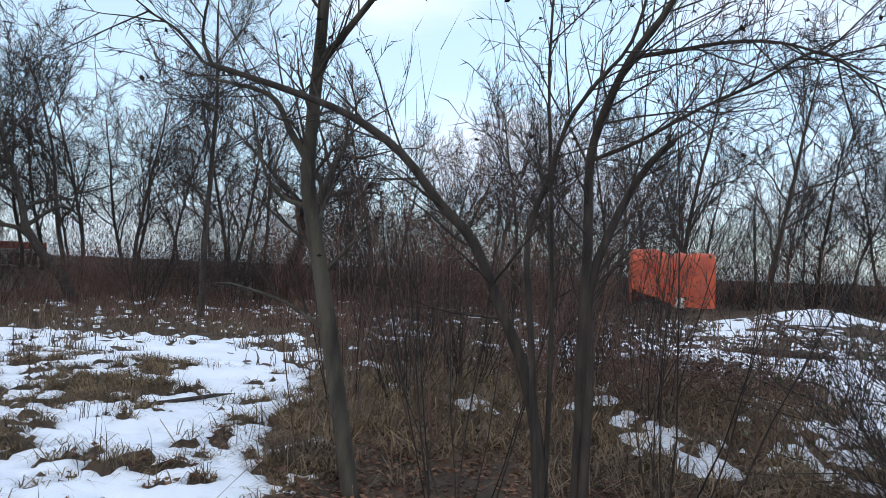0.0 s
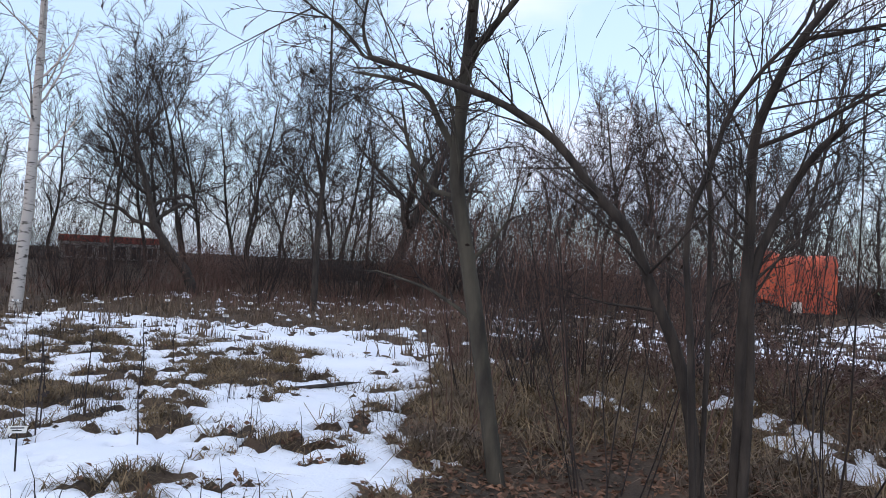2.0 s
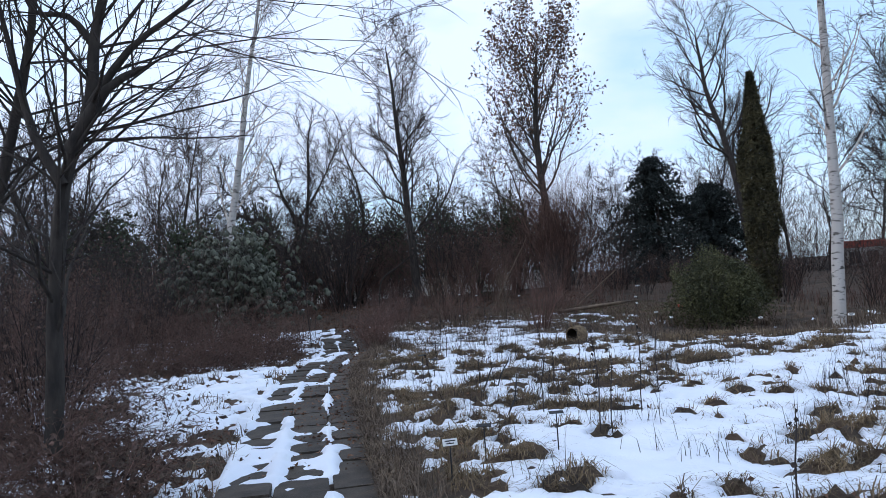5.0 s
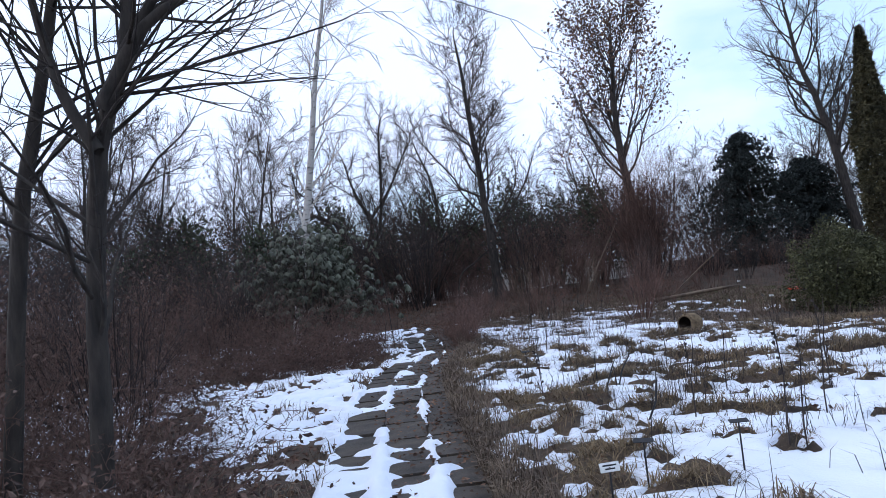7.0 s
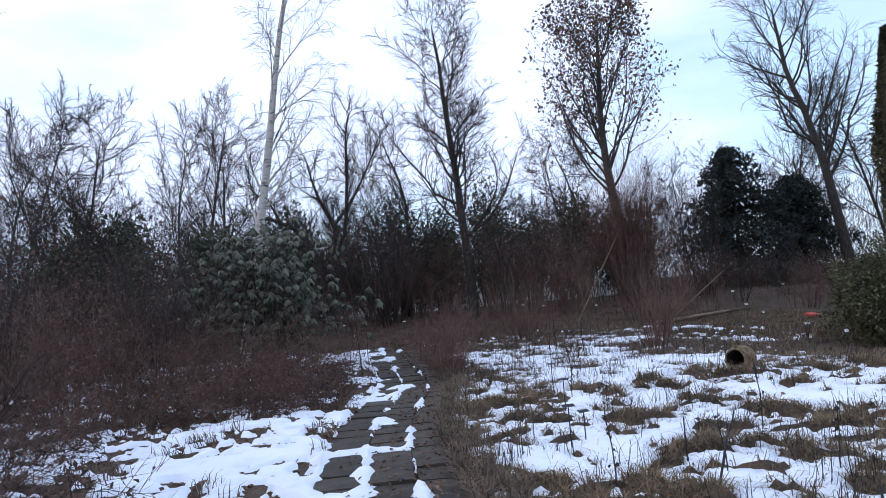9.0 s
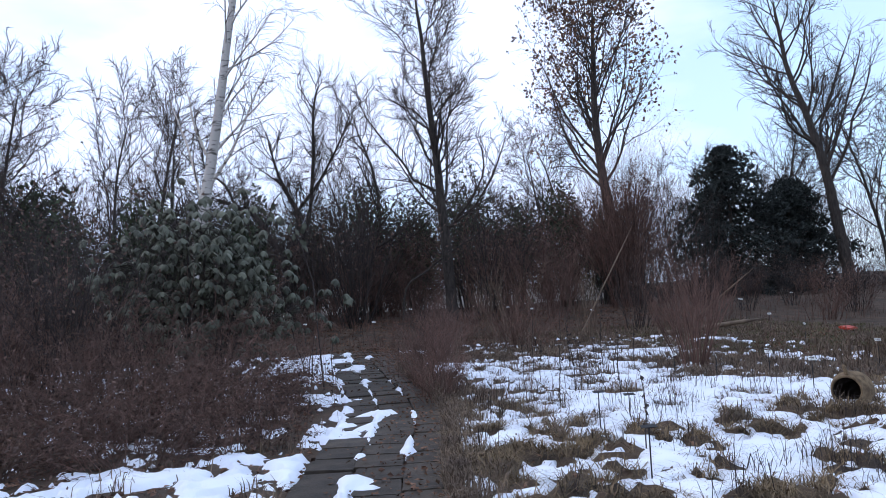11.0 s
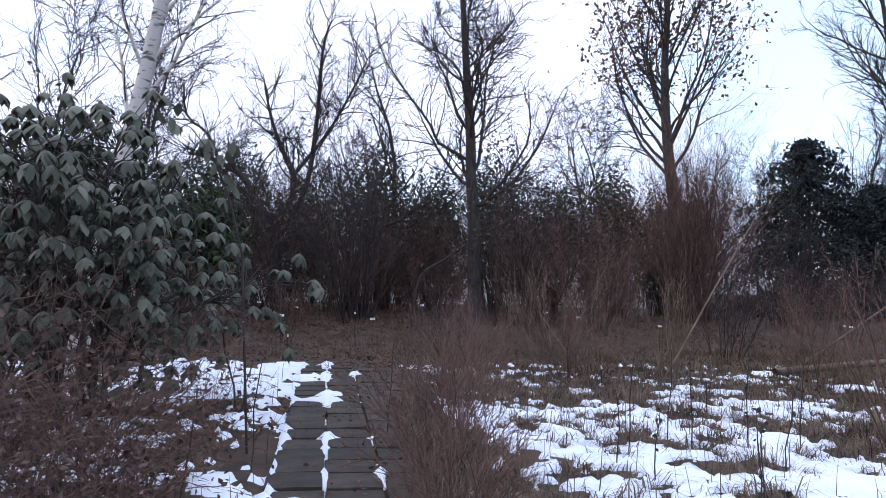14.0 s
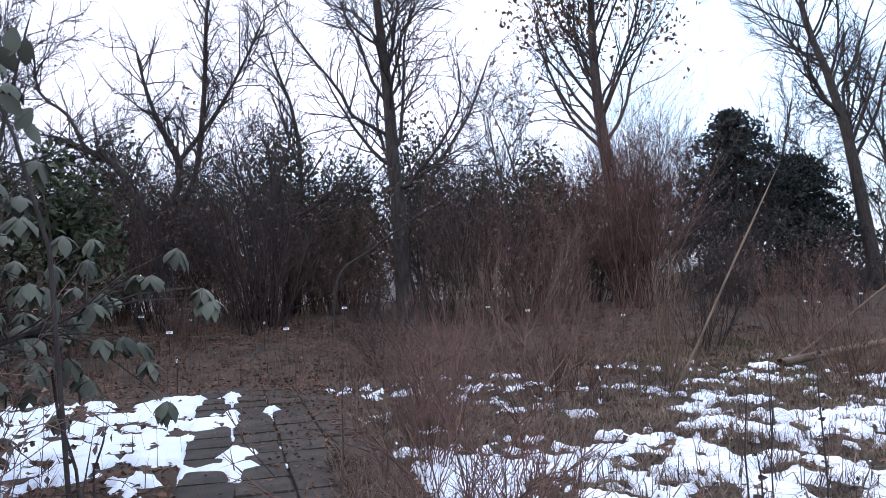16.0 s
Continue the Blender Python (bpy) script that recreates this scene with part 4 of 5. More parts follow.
def bm_part(name, bm, mat, parent, label=""):
    me = bpy.data.meshes.new(name)
    bm.to_mesh(me)
    bm.free()
    me.materials.append(mat)
    return part(name, me, parent, label)


def plant_label(x, y, h, turn, tilt=55, lean=0, plate=M_LABEL, w=.11):
    """A plant label: a thin stake with a tilted printed plate."""
    ob = tagged(new("plant_label"), "white printed plant label on a thin dark stake" if plate is M_LABEL else "dark plant label on a thin stake", "label", "plant labels")
    part("stake", tubes("stake", [([Vector((0, 0, -.1)), Vector((0, 0, h * .6)), Vector((0, 0, h)), Vector((0, 0, h + .004))], [.006, .006, .005, .004])], M_STAKE, 5), ob)
    bm = bmesh.new()
    rounded_box(bm, w, .05, .005, .002, pose(0, 0, h, tilt))
    pl = bm_part("plate", bm, plate, ob)
    if plate is M_LABEL:
        bm = bmesh.new()
        for k, (dy, ww) in enumerate(((.009, .7), (-.009, .5))):
            rounded_box(bm, w * ww, .008, .002, .0005, pose(0, 0, h, tilt) @ pose(0, dy, .0032))
        bm_part("print", bm, M_INK, pl)
    ob.matrix_basis = pose(x, y, float(ground_z(x, y)), 0, lean, turn)
    return ob


WHITE_LABELS = ((.38, 7.08, .33, 5, 70), (4.36, 19.5, .4, 20, 50), (5.5, 18.9, .4, -5, 60), (5.2, 17.6, .42, 0, 60), (8.6, 20.4, .45, -10, 60), (8.0, 18.4, .45, 20, 55), (10.0, 17.8, .45, 0, 60),
                (1.66, 11.8, .42, 10, 20), (9.4, 23.3, .45, 30, 60), (11.0, 26.8, .45, 0, 60), (2.81, 4.86, .32, -50, 50), (7.98, 11.0, .42, -50, 70), (9.2, 13.8, .4, -40, 60),
                (10.3, 12.8, .4, -40, 60), (12.6, 10.9, .42, -45, 60), (9.8, 9.2, .4, -30, 60), (12.2, 12.9, .4, -40, 60))
BACK_LABELS = ((-1.82, 34.0, .55, 0, 60), (-1.1, 31.7, .6, 10, 60), (-.86, 33.7, .5, 0, 55), (-.8, 29.0, .47, 80, 85), (.59, 32.2, .62, 70, 80), (1.0, 32.1, .5, 0, 60), (2.4, 33.8, .62, -10, 60), (5.8, 33.8, .5, 0, 60),
               (6.3, 32.6, .55, 0, 60), (7.8, 31.1, .6, 15, 60), (4.1, 25.4, .3, 60, 70), (13.3, 31.6, .6, 0, 60), (13.8, 32.5, .5, 0, 60), (16.5, 33.4, .5, 0, 60), (4.8, 19.1, .35, 60, 70))
for x, y, h, turn, tilt in WHITE_LABELS + BACK_LABELS:
    plant_label(x, y, h, turn, tilt)
for x, y, h, turn, tilt in ((1.36, 7.61, .36, -5, 15), (1.0, 12.7, .42, 10, 20), (1.5, 14.5, .42, -5, 15), (.75, 7.6, .3, -20, 20), (1.9, 16.4, .4, 0, 15), (1.2, 12.9, .32, 20, 20), (4.6, 23.2, .4, 0, 15), (2.4, 16.8, .28, 0, 20)):
    plant_label(x, y, h, turn, tilt, 0, M_STAKE, .12)


def stick(name, a, b, r, mat, label, category="stick"):
    a, b = Vector(a), Vector(b)
    rng = random.Random(int(a.x * 100))
    pts = [a.lerp(b, t) + Vector((rng.gauss(0, .012), rng.gauss(0, .012), 0)) - a for t in (0, .25, .5, .75, 1)]
    ob = tagged(new(name, tubes(name, [(pts, [r, r * .95, r * .9, r * .8, r * .6])], mat, 6)), label, category)
    ob.location = a
    return ob


stick("leaning_pole", (4.88, 25.24, -.05), (6.62, 25.12, 2.94), .016, M_STRAWD, "long pale dry stalk leaning to one side")
stick("leaning_pole", (8.6, 27.5, -.05), (10.4, 26.4, 1.7), .025, M_STRAWD, "long pale bare pole leaning in the shrubs")
stick("leaning_stick", (4.69, 27.9, -.05), (4.2, 29.3, 1.1), .012, M_STRAWD, "thin pale stick leaning in dead plants")
stick("leaning_stake", (1.45, 11.0, -.1), (1.75, 11.3, .42), .01, M_STAKE, "black stake leaning in the snow")
stick("leaning_stake", (1.4, 9.4, -.1), (1.62, 9.6, .5), .01, M_STAKE, "black stake leaning in the snow")
stick("leaning_stake", (1.8, 11.6, -.1), (2.15, 11.9, .45), .01, M_STAKE, "black stake leaning in the snow")
stick("dead_stalk", (-1.02, 23.2, -.05), (-1.35, 23.5, 1.45), .013, M_TWIG, "tall dark dead stalk leaning over the snow", "dead plant")
stick("dead_stalk", (-1.02, 23.2, -.05), (-.85, 23.15, .7), .009, M_TWIG, "short dark dead stalk", "dead plant")
stick("fallen_log", (8.0, 26.9, .12), (11.6, 27.6, .32), .07, M_STRAWD, "pale fallen tree trunk lying in grass", "log")
stick("fallen_branch", (6.3, 5.4, .03), (7.2, 4.9, .06), .03, M_BARK, "short dark branch lying on the snow", "branch")
for k, (x, y, h) in enumerate(((.55, 22.2, 1.1), (-.62, 20.6, 1.1), (-.95, 19.6, .9), (1.75, 9.2, .85), (3.35, 9.9, .95), (2.7, 21.2, 1.1), (3.4, 21.8, 1.2), (3.9, 20.6, .9))):
    stick("dead_stalk", (x, y, -.05), (x + .08, y + .05, h), .006, M_TWIG, "single dark dead flower stalk standing upright", "dead plant")


def seed_stalk(x, y, h, seed):
    """A tall dead flower spike with dark clustered seed heads."""
    rng = random.Random(seed)
    ob = tagged(new("seed_stalk"), "tall dead stalk with dark clustered seed heads", "dead plant", "seed stalks")
    pts = [Vector((.05 * math.sin(t * 5 + seed) * t, .04 * math.cos(t * 4 + seed) * t, h * t - .05)) for t in (0, .25, .5, .75, 1)]
    part("stem", tubes("stem", [(pts, [.0065, .006, .005, .0045, .003])], M_TWIG, 5), ob)
    heads = []
    for k in range(int(h * 16)):
        t = rng.uniform(.3, 1)
        i = min(int(t * 4), 3)
        heads.append(tuple(pts[i].lerp(pts[i + 1], t * 4 - i) + Vector((rng.gauss(0, .012), rng.gauss(0, .012), 0))))
    part("seed_head", leaf_mesh("seed_head", heads, .027, M_TWIG, seed, 0, 1.2), ob)
    ob.matrix_basis = pose(x, y, float(ground_z(x, y)))


SEED_STALKS = ((4.23, 5.94, 1.00), (3.48, 5.57, 1.05), (2.69, 4.94, 0.95), (5.48, 6.61, 0.90), (5.82, 8.86, 0.80), (6.83, 7.48, 0.80), (1.99, 7.98, 0.95), (2.52, 11.18, 0.70), (3.61, 5.70, 0.95), (1.76, 11.39, 0.60), (7.56, 8.51, 0.80), (3.64, 4.72, 0.90), (2.10, 5.65, 0.80), (2.66, 8.82, 1.10), (1.89, 8.03, 1.15), (0.89, 11.34, 0.80), (3.43, 21.38, 1.20), (4.04, 21.41, 1.10), (2.57, 20.34, 0.70), (4.64, 21.46, 1.10), (2.40, 20.73, 0.80), (2.62, 19.02, 0.90), (2.82, 19.28, 0.80), (2.84, 18.00, 1.00), (2.06, 17.99, 0.70),
               (2.6, 10.4, .9), (1.8, 15.2, .8), (2.9, 12.8, .8), (-2.4, 11.4, .5), (-3.2, 12.6, .6))
for k, (x, y, h) in enumerate(SEED_STALKS):
    seed_stalk(x, y, h, 300 + k)


def skep(at):
    """A straw basket lying on its side, its open mouth lined near-black as painted shade."""
    ob = tagged(new("straw_basket"), "round woven straw basket lying on its side", "basket")
    V, F, n = [], [], 28
    prof = [(0, .17), (.02, .19), (.06, .20), (.12, .225), (.2, .235), (.3, .23), (.4, .2), (.46, .13), (.48, .02)]
    for i in range(len(prof) * 3 - 2):
        a, t = divmod(i, 3)
        x0, r0 = prof[a]
        x1, r1 = prof[min(a + 1, len(prof) - 1)]
        x, r = x0 + (x1 - x0) * t / 3, r0 + (r1 - r0) * t / 3 + .006 * (i % 2)
        V += [(x, r * math.cos(2 * math.pi * k / n), r * math.sin(2 * math.pi * k / n)) for k in range(n)]
    rows = len(V) // n
    F += [(i * n + k, i * n + (k + 1) % n, (i + 1) * n + (k + 1) % n, (i + 1) * n + k) for i in range(rows - 1) for k in range(n)]
    part("basket_wall", mesh_from("basket_wall", V, F, M_WICKER, True), ob)
    V2 = [(x + (.02 if j == 0 else .0), r * math.cos(2 * math.pi * k / n), r * math.sin(2 * math.pi * k / n)) for j, (x, r) in enumerate(((0, .165), (.1, .19), (.3, .19), (.42, .1))) for k in range(n)]
    F2 = [(i * n + (k + 1) % n, i * n + k, (i + 1) * n + k, (i + 1) * n + (k + 1) % n) for i in range(3) for k in range(n)] + [tuple(3 * n + k for k in range(n))]
    part("dark_mouth", mesh_from("dark_mouth", V2, F2, M_DARK, True), ob, "near-black lining with the hollow's shade painted in")
    part("rim", tubes("rim", [([Vector((0, .175 * math.cos(a), .175 * math.sin(a))) for a in np.linspace(0, 6.283, 26)], [.016] * 26)], M_WICKER, 6), ob)
    part("handle", tubes("handle", [([Vector((.04, 0, .19)), Vector((.0, .01, .26)), Vector((.03, .03, .31)), Vector((.05, .03, .32))], [.03, .025, .022, .012])], M_WICKER, 6), ob)
    ob.matrix_basis = pose(at[0], at[1], float(ground_z(*at)) + .18, 0, 4, 34) @ Matrix.Diagonal((.85, .85, .85, 1))


skep((4.72, 16.45))

hive = tagged(new("wooden_hive_box"), "weathered wooden box on legs under the fruit tree", "box")
for name, sx, sy, sz, z in (("body", .7, .5, .42, .72), ("lid", .82, .6, .05, .96), ("shelf", .74, .54, .03, .49)):
    bm = bmesh.new()
    rounded_box(bm, sx, sy, sz, .008, pose(0, 0, z))
    bm_part(name, bm, M_BARK if name != "lid" else M_STRAWD, hive)
# no hole is cut: a near-black plate paints the opening's shade
bm = bmesh.new()
rounded_box(bm, .3, .02, .16, .004, pose(.05, -.255, .72))
bm_part("opening_shade", bm, M_DARK, hive, "dark plate painted as the shade of an opening")
for sx in (-1, 1):
    for sy in (-1, 1):
        bm = bmesh.new()
        rounded_box(bm, .05, .05, .5, .006, pose(.3 * sx, .2 * sy, .23))
        bm_part("leg", bm, M_BARK, hive)
hive.matrix_basis = pose(-1.2, 36.6, float(ground_z(-1.2, 36.6)), 0, 0, 8)

tray = tagged(new("red_tray"), "red plastic tray lying in the grass", "tray")
bm = bmesh.new()
rounded_box(bm, .4, .28, .06, .02, pose(0, 0, .1, 12))
bm_part("tray", bm, material("red_plastic", (.5, .06, .03), None, .5, 5, 3, 0), tray)
tray.matrix_basis = pose(12.0, 25.2, float(ground_z(12, 25.2)), 0, 0, 20)

# orange tarpaulin shelter, spoil heap and beam beyond the pond
def tarp_shelter(x, y):
    ob = tagged(new("tarpaulin_shelter"), "shelter covered with a wrinkled bright orange tarpaulin", "shelter")
    n = 34
    V, F = [], []
    prof = [(-.9, 2.35), (-.45, 2.5), (0, 2.6), (.45, 2.55), (.95, 2.3), (1.0, 1.9), (1.02, 1.4), (1.05, .9), (1.07, .5), (1.1, .2)]
    prof = [(-1.1, .3), (-1.05, .9), (-1.0, 1.6)] + prof
    for i, (d, z) in enumerate(prof):
        for k in range(n + 1):
            s = -1.75 + 3.5 * k / n
            w = .05 * math.sin(s * 5 + i) + .09 * (noise.noise((s * 1.6, i * .7, 3)))
            lift = .35 * max(0, s) if d > .9 and z < .6 else 0
            V.append((-d + w, s, z * (1 - .07 * max(0, 1 - abs(s - .1) / .5)) + .09 * noise.noise((s * 2, i, 9)) + lift + .12 * (s > 0)))
    m = n + 1
    F = [(i * m + k, i * m + k + 1, (i + 1) * m + k + 1, (i + 1) * m + k) for i in range(len(prof) - 1) for k in range(n)]
    part("tarpaulin", mesh_from("tarpaulin", V, F, M_ORANGE, True), ob)
    for s in (-1.74, 1.74):
        pts = [(-d, s, z) for d, z in prof]
        part("end_sheet", mesh_from("end_sheet", pts + [(0, s, .3)], [(i, i + 1, len(pts)) for i in range(len(pts) - 1)], M_ORANGE), ob)
    for s in (-1.6, 1.6):
        for d in (-.9, .9):
            part("post", tubes("post", [([Vector((d, s, -.2)), Vector((d, s, 1.2)), Vector((d, s, 2.2)), Vector((d, s, 2.22))], [.04] * 4)], M_BARK, 6), ob)
    bm = bmesh.new()
    rounded_box(bm, .04, .4, .45, .01, pose(-1.2, -.25, .4))
    bm_part("panel", bm, M_WALL, ob, "small pale board")
    ob.matrix_basis = pose(x, y, float(ground_z(x, y)) + .05, 0, 0, 6)


tarp_shelter(33.75, -.45)
stick("timber_beam", (15.9, -1.5, .12), (15.4, -3.2, .12), .09, M_BARK, "dark timber beam on the pond bank", "beam")

# far building with a red fascia
def building():
    ob = tagged(new("low_building"), "long low pale building with a red-brown roof band", "building")
    bm = bmesh.new()
    rounded_box(bm, 14, 6, 4.0, .02, pose(0, 0, 0))
    bm_part("wall", bm, M_WALL, ob)
    bm = bmesh.new()
    rounded_box(bm, 14.3, 6.3, .6, .03, pose(0, 0, 2.3))
    bm_part("roof_band", bm, M_REDROOF, ob)
    bm = bmesh.new()
    rounded_box(bm, 14.34, 6.34, .07, .01, pose(0, 0, 2.03))
    bm_part("trim", bm, M_LABEL, ob, "white trim line")
    for k in range(6):
        w = -5.6 + 2.2 * k
        bm = bmesh.new()
        rounded_box(bm, 1.3, .06, .9, .01, pose(w, -3.01, 1.35))
        win = bm_part("window", bm, M_GLASS, ob)
        bm = bmesh.new()
        rounded_box(bm, 1.45, .05, .07, .01, pose(w, -3.04, .87))
        rounded_box(bm, 1.45, .05, .07, .01, pose(w, -3.04, 1.83))
        rounded_box(bm, .07, .05, 1.0, .01, pose(w, -3.05, 1.35))
        bm_part("window_frame", bm, M_LABEL, win)
    ob.matrix_basis = pose(42.7, 49.0, -.15, 0, 0, -40) @ Matrix.Diagonal((.54, .6, 1.0, 1))


building()

wall = tagged(new("boundary_wall"), "low grey wall capped with snow beyond the hedge", "wall")
bm = bmesh.new()
rounded_box(bm, 26, .3, 1.1, .02, pose(0, 0, .5))
bm_part("wall_body", bm, M_WALL, wall)
bm = bmesh.new()
rounded_box(bm, 26, .4, .16, .06, pose(0, 0, 1.12))
bm_part("snow_cap", bm, M_SNOW, wall, "white snow cap")
wall.matrix_basis = pose(3, 49, float(ground_z(3, 49)) + .1, 0, 0, 3)

# ---------- ground cover ----------
def blades(name, pts, h, w, mat, seed, bend=.5):
    """One mesh of bent grass blades, three triangles each."""
    g = np.random.default_rng(seed)
    p = np.asarray(pts, float)
    n = len(p)
    a = g.uniform(0, 2 * np.pi, n)
    hh = h * g.uniform(.4, 1.25, n)
    k = bend * g.uniform(.2, 1.6, n)
    d = np.stack([np.cos(a), np.sin(a), 0 * a], 1)
    s = np.stack([-np.sin(a), np.cos(a), 0 * a], 1) * (w * g.uniform(.6, 1.3, n))[:, None]
    up = np.array([0, 0, 1.0])
    mid = p + d * (hh * k * .35)[:, None] + up * (hh * .6)[:, None]
    tip = p + d * (hh * k * 1.1)[:, None] + up * (hh * np.clip(1 - .35 * k, .15, 1))[:, None]
    v = np.stack([p - s, p + s, mid + s * .7, mid - s * .7, tip], 1).reshape(-1, 3)
    i = np.arange(n) * 5
    f = np.concatenate([np.stack([i, i + 1, i + 2], 1), np.stack([i, i + 2, i + 3], 1), np.stack([i + 3, i + 2, i + 4], 1)])
    me = bpy.data.meshes.new(name)
    me.from_pydata(v.tolist(), [], f.tolist())
    me.materials.append(mat)
    return me


def scatter(seed, n, x0, x1, y0, y1, lo, hi, clump=0.0):
    """Points on the bare ground, where the snow amount lies between lo and hi."""
    g = np.random.default_rng(seed)
    x, y = g.uniform(x0, x1, n), g.uniform(y0, y1, n)
    if clump:
        m = max(n // 26, 1)
        cx, cy = g.uniform(x0, x1, m), g.uniform(y0, y1, m)
        i = g.integers(0, m, n)
        x, y = cx[i] + g.normal(0, clump, n), cy[i] + g.normal(0, clump, n)
        a = snow_amount(cx, cy)[i]
    else:
        a = snow_amount(x, y)
    k = (a > lo) & (a < hi) & ~on_path(x, y, -.02)
    return np.stack([x[k], y[k], ground_z(x[k], y[k]) + mound(x[k], y[k]) - .01], 1)


def cover(name, mesh, label, category):
    return tagged(new(name, mesh), label, category, kind="stuff")


cover("dry_grass", blades("dry_grass", scatter(401, 270000, .4, 9.5, 2.6, 19, -1.8, -.06, .075), .115, .004, M_STRAW, 402, 1.9), "tussocks of flattened straw-brown dry grass", "grass")
cover("dry_grass", blades("dry_grass", scatter(403, 20000, 8, 18, 3, 19, -2, .1, .12), .2, .006, M_STRAWD, 404, .8), "dull brown dry grass at the field edge", "grass")
cover("dry_grass", blades("dry_grass", scatter(405, 34000, 1.2, 13, 16, 31, -2, -.05, .1), .2, .006, M_STRAWD, 406, 1.4), "brown dry grass round the shrubs", "grass")
cover("dry_grass", blades("dry_grass", scatter(407, 15000, -9, -1.0, 5, 24, -2, .0, .1), .2, .005, M_STRAWD, 408, .8), "brown dry grass beside the path", "grass")
cover("dry_grass", blades("dry_grass", scatter(409, 34000, 4.8, 14, -6, 5, -2, .0, .1), .26, .005, M_STRAWD, 410, 1.7), "long matted dead grass on the bank", "grass")
cover("dry_grass", blades("dry_grass", scatter(411, 22000, 9, 32, -10, 22, -2, -.1, .2), .4, .012, M_STRAWD, 412, .7), "tall dull dead grass far off", "grass")
cover("dry_weeds", blades("dry_weeds", scatter(413, 2600, .2, 9, 3, 19, -.8, .3, .12), .4, .003, M_TWIG, 414, .6), "thin dark dead weed stems standing in snow", "weeds")
cover("dry_weeds", blades("dry_weeds", scatter(415, 4000, -9, 12, 17, 33, -2, .1), .42, .0035, M_TWIGR, 416, .3), "thin reddish dead weed stems", "weeds")
cover("dry_weeds", blades("dry_weeds", scatter(417, 7000, -12, 18, 29, 40, -2, .1), .42, .005, M_TWIGR, 418, .4), "tall reddish-brown dead weeds in the far bed", "weeds")
cover("dry_weeds", blades("dry_weeds", scatter(419, 9000, 14.5, 30, 6, 24, -2, 0), .6, .007, M_TWIGR, 420, .4), "tall brown dead weeds along the field", "weeds")
cover("dry_grass", blades("dry_grass", scatter(425, 42000, 1.1, 7.2, 16.5, 26, -2, -.02, .09), .13, .0045, M_STRAWD, 426, 1.6), "brown dry grass and stems showing through thin snow", "grass")
cover("dry_weeds", blades("dry_weeds", scatter(427, 5000, .8, 8, 5, 27, -1.2, .6, .14), .3, .003, M_TWIG, 428, .8), "thin dark dead stems poking through the snow", "weeds")
cover("lawn_grass", blades("lawn_grass", scatter(423, 26000, 5.8, 13.5, 22.5, 31, -2, .0, .14), .09, .006, M_LAWN, 424, 1.2), "short dull green winter lawn", "grass")
edge = np.random.default_rng(421)
ey = edge.uniform(5, 24, 15000)
ex = path_left(ey) + 3 * SLAB + np.abs(edge.normal(0, .2, 15000)) - .12
cover("path_edge_grass", blades("path_edge_grass", np.stack([ex, ey, ground_z(ex, ey)], 1), .17, .005, M_STRAWD, 422, .8), "dry brown grass fringe along the path", "grass")


def litter(name, pts, size, seed, label):
    pts = pts.copy()
    pts[:, 2] += .02
    cover(name, leaf_mesh(name, pts, size, M_LITTER, seed, .75, 1.4), label, "leaves")


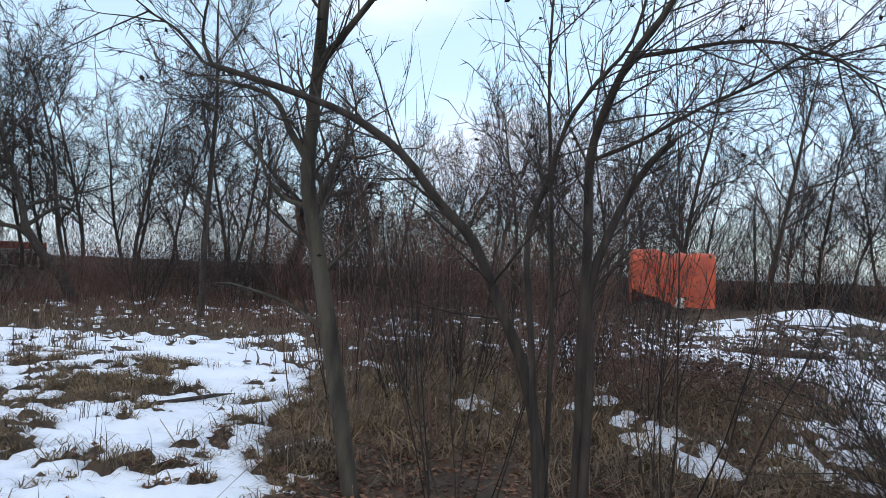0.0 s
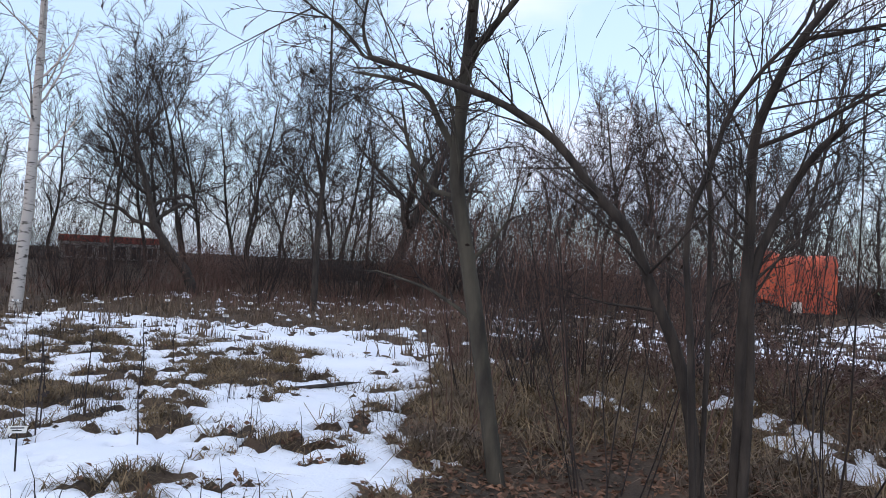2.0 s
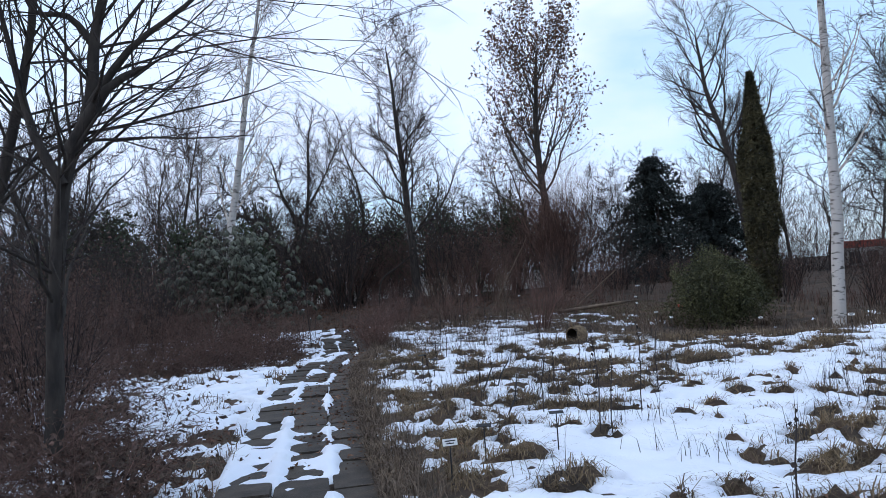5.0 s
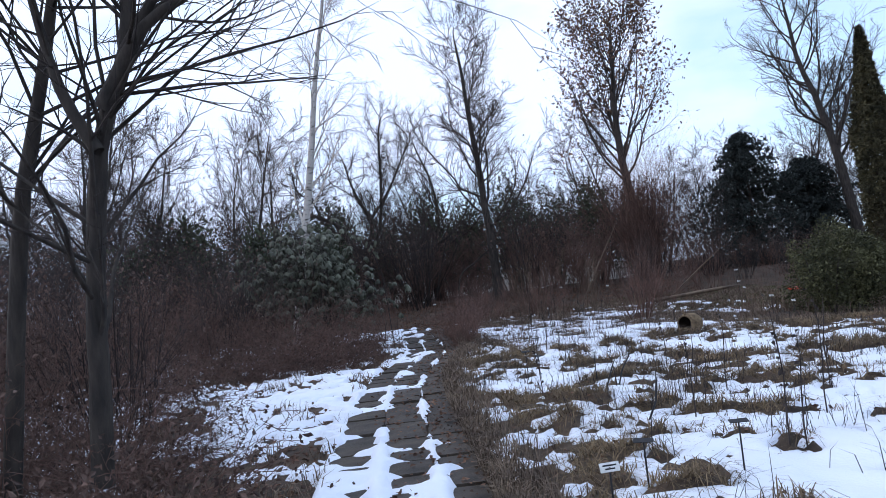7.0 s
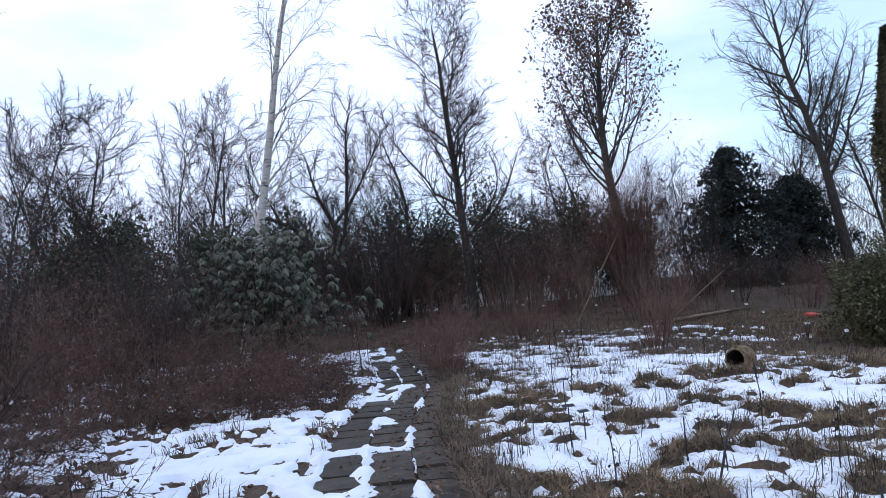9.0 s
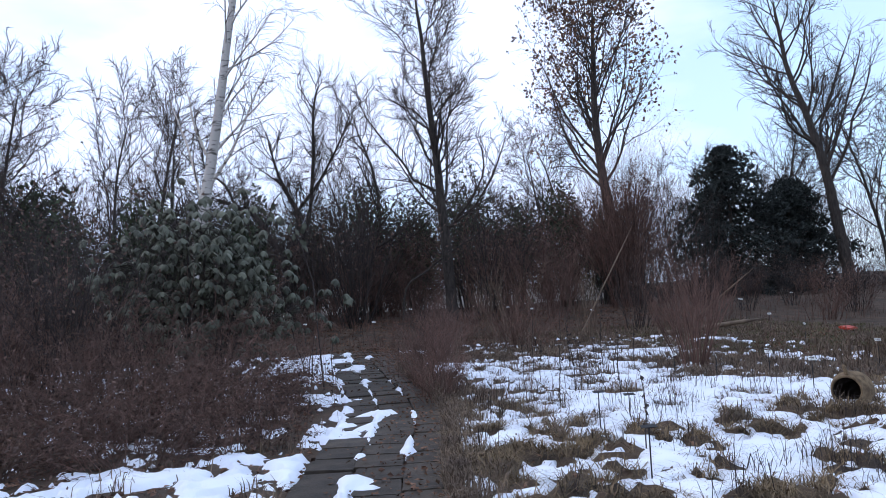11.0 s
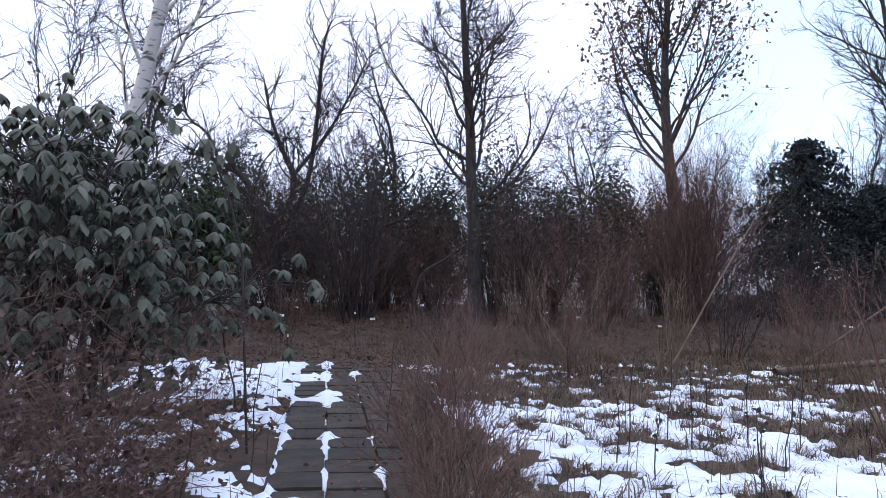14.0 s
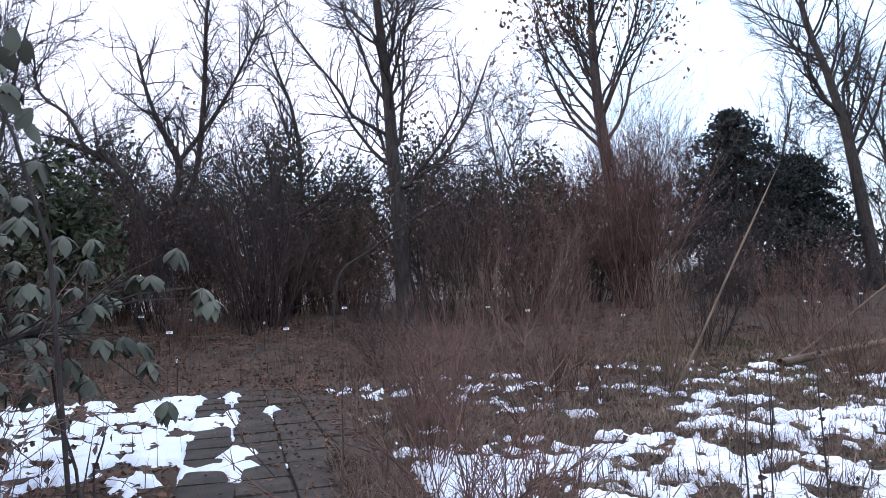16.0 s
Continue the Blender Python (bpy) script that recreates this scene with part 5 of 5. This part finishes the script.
litter("fallen_leaves", scatter(431, 22000, 2.0, 8, -4, 4, -3, -.05), .035, 432, "carpet of brown fallen leaves under the trees")
cover("dry_grass", blades("dry_grass", scatter(441, 12000, 5.5, 12, -4, 4, -2, .0, .12), .3, .006, M_STRAW, 442, 1.6), "matted straw-coloured dead grass on the bank", "grass")
litter("fallen_leaves", scatter(433, 22000, -8, -.9, 4.5, 24, -3, -.1), .035, 434, "brown fallen leaves among brambles")
litter("fallen_leaves", scatter(435, 34000, -4, 12, 22, 37, -3, -.1), .045, 436, "brown fallen leaves on the bare bed")
litter("fallen_leaves", scatter(437, 9000, .3, 9, 3, 20, -3, -.05), .03, 438, "scattered brown fallen leaves in the grass")
py = 29 - 21 * edge.random(3800) ** 1.6
pu = np.where(py > 20, 4, 3) * SLAB * edge.random(3800) ** .4
cover("path_leaves", leaf_mesh("path_leaves", np.stack([path_left(py) + pu, py, 0 * py + .03], 1), .028, M_LITTER, 440, .8, 1.4), "few brown leaves lying on the slabs", "leaves")

# ---------- slab path ----------
path = tagged(new("path"), "straight garden path of dark square concrete slabs", "path", kind="structure")
slab_nodes = M_SLAB.node_tree
slab_info, slab_hue, slab_range = (slab_nodes.nodes.new(k) for k in ("ShaderNodeObjectInfo", "ShaderNodeHueSaturation", "ShaderNodeMapRange"))
slab_range.inputs["To Min"].default_value, slab_range.inputs["To Max"].default_value = 0.75, 1.3
slab_bsdf = slab_nodes.nodes["Principled BSDF"]
slab_colour = slab_bsdf.inputs["Base Color"].links[0].from_socket
slab_nodes.links.new(slab_info.outputs["Random"], slab_range.inputs["Value"])
slab_nodes.links.new(slab_range.outputs["Result"], slab_hue.inputs["Value"])
slab_nodes.links.new(slab_colour, slab_hue.inputs["Color"])
slab_nodes.links.new(slab_hue.outputs["Color"], slab_bsdf.inputs["Base Color"])
slab_kinds = []
for k in range(5):
    bm = bmesh.new()
    rounded_box(bm, SLAB - .016 - .003 * k, SLAB - .014 - .002 * ((k * 2) % 5), .06, .005)
    me = bpy.data.meshes.new("slab")
    bm.to_mesh(me)
    bm.free()
    me.materials.append(M_SLAB)
    slab_kinds.append(me)
rng = random.Random(9)
for row in range(int(2 / SLAB), int(PATH_END / SLAB)):
    y = (row + .5) * SLAB
    turn = -math.degrees(math.atan(float(path_left(y + .5) - path_left(y - .5))))
    for c in range(4 if y > 20 else 3):
        ob = part("slab", slab_kinds[rng.randrange(5)], path)
        ob.matrix_basis = pose(float(path_left(y)) + (c + .5) * SLAB + rng.gauss(0, .006), y + rng.gauss(0, .006), -.018 + rng.gauss(0, .006),
                               rng.gauss(0, .7), rng.gauss(0, .7), turn + rng.gauss(0, .8))
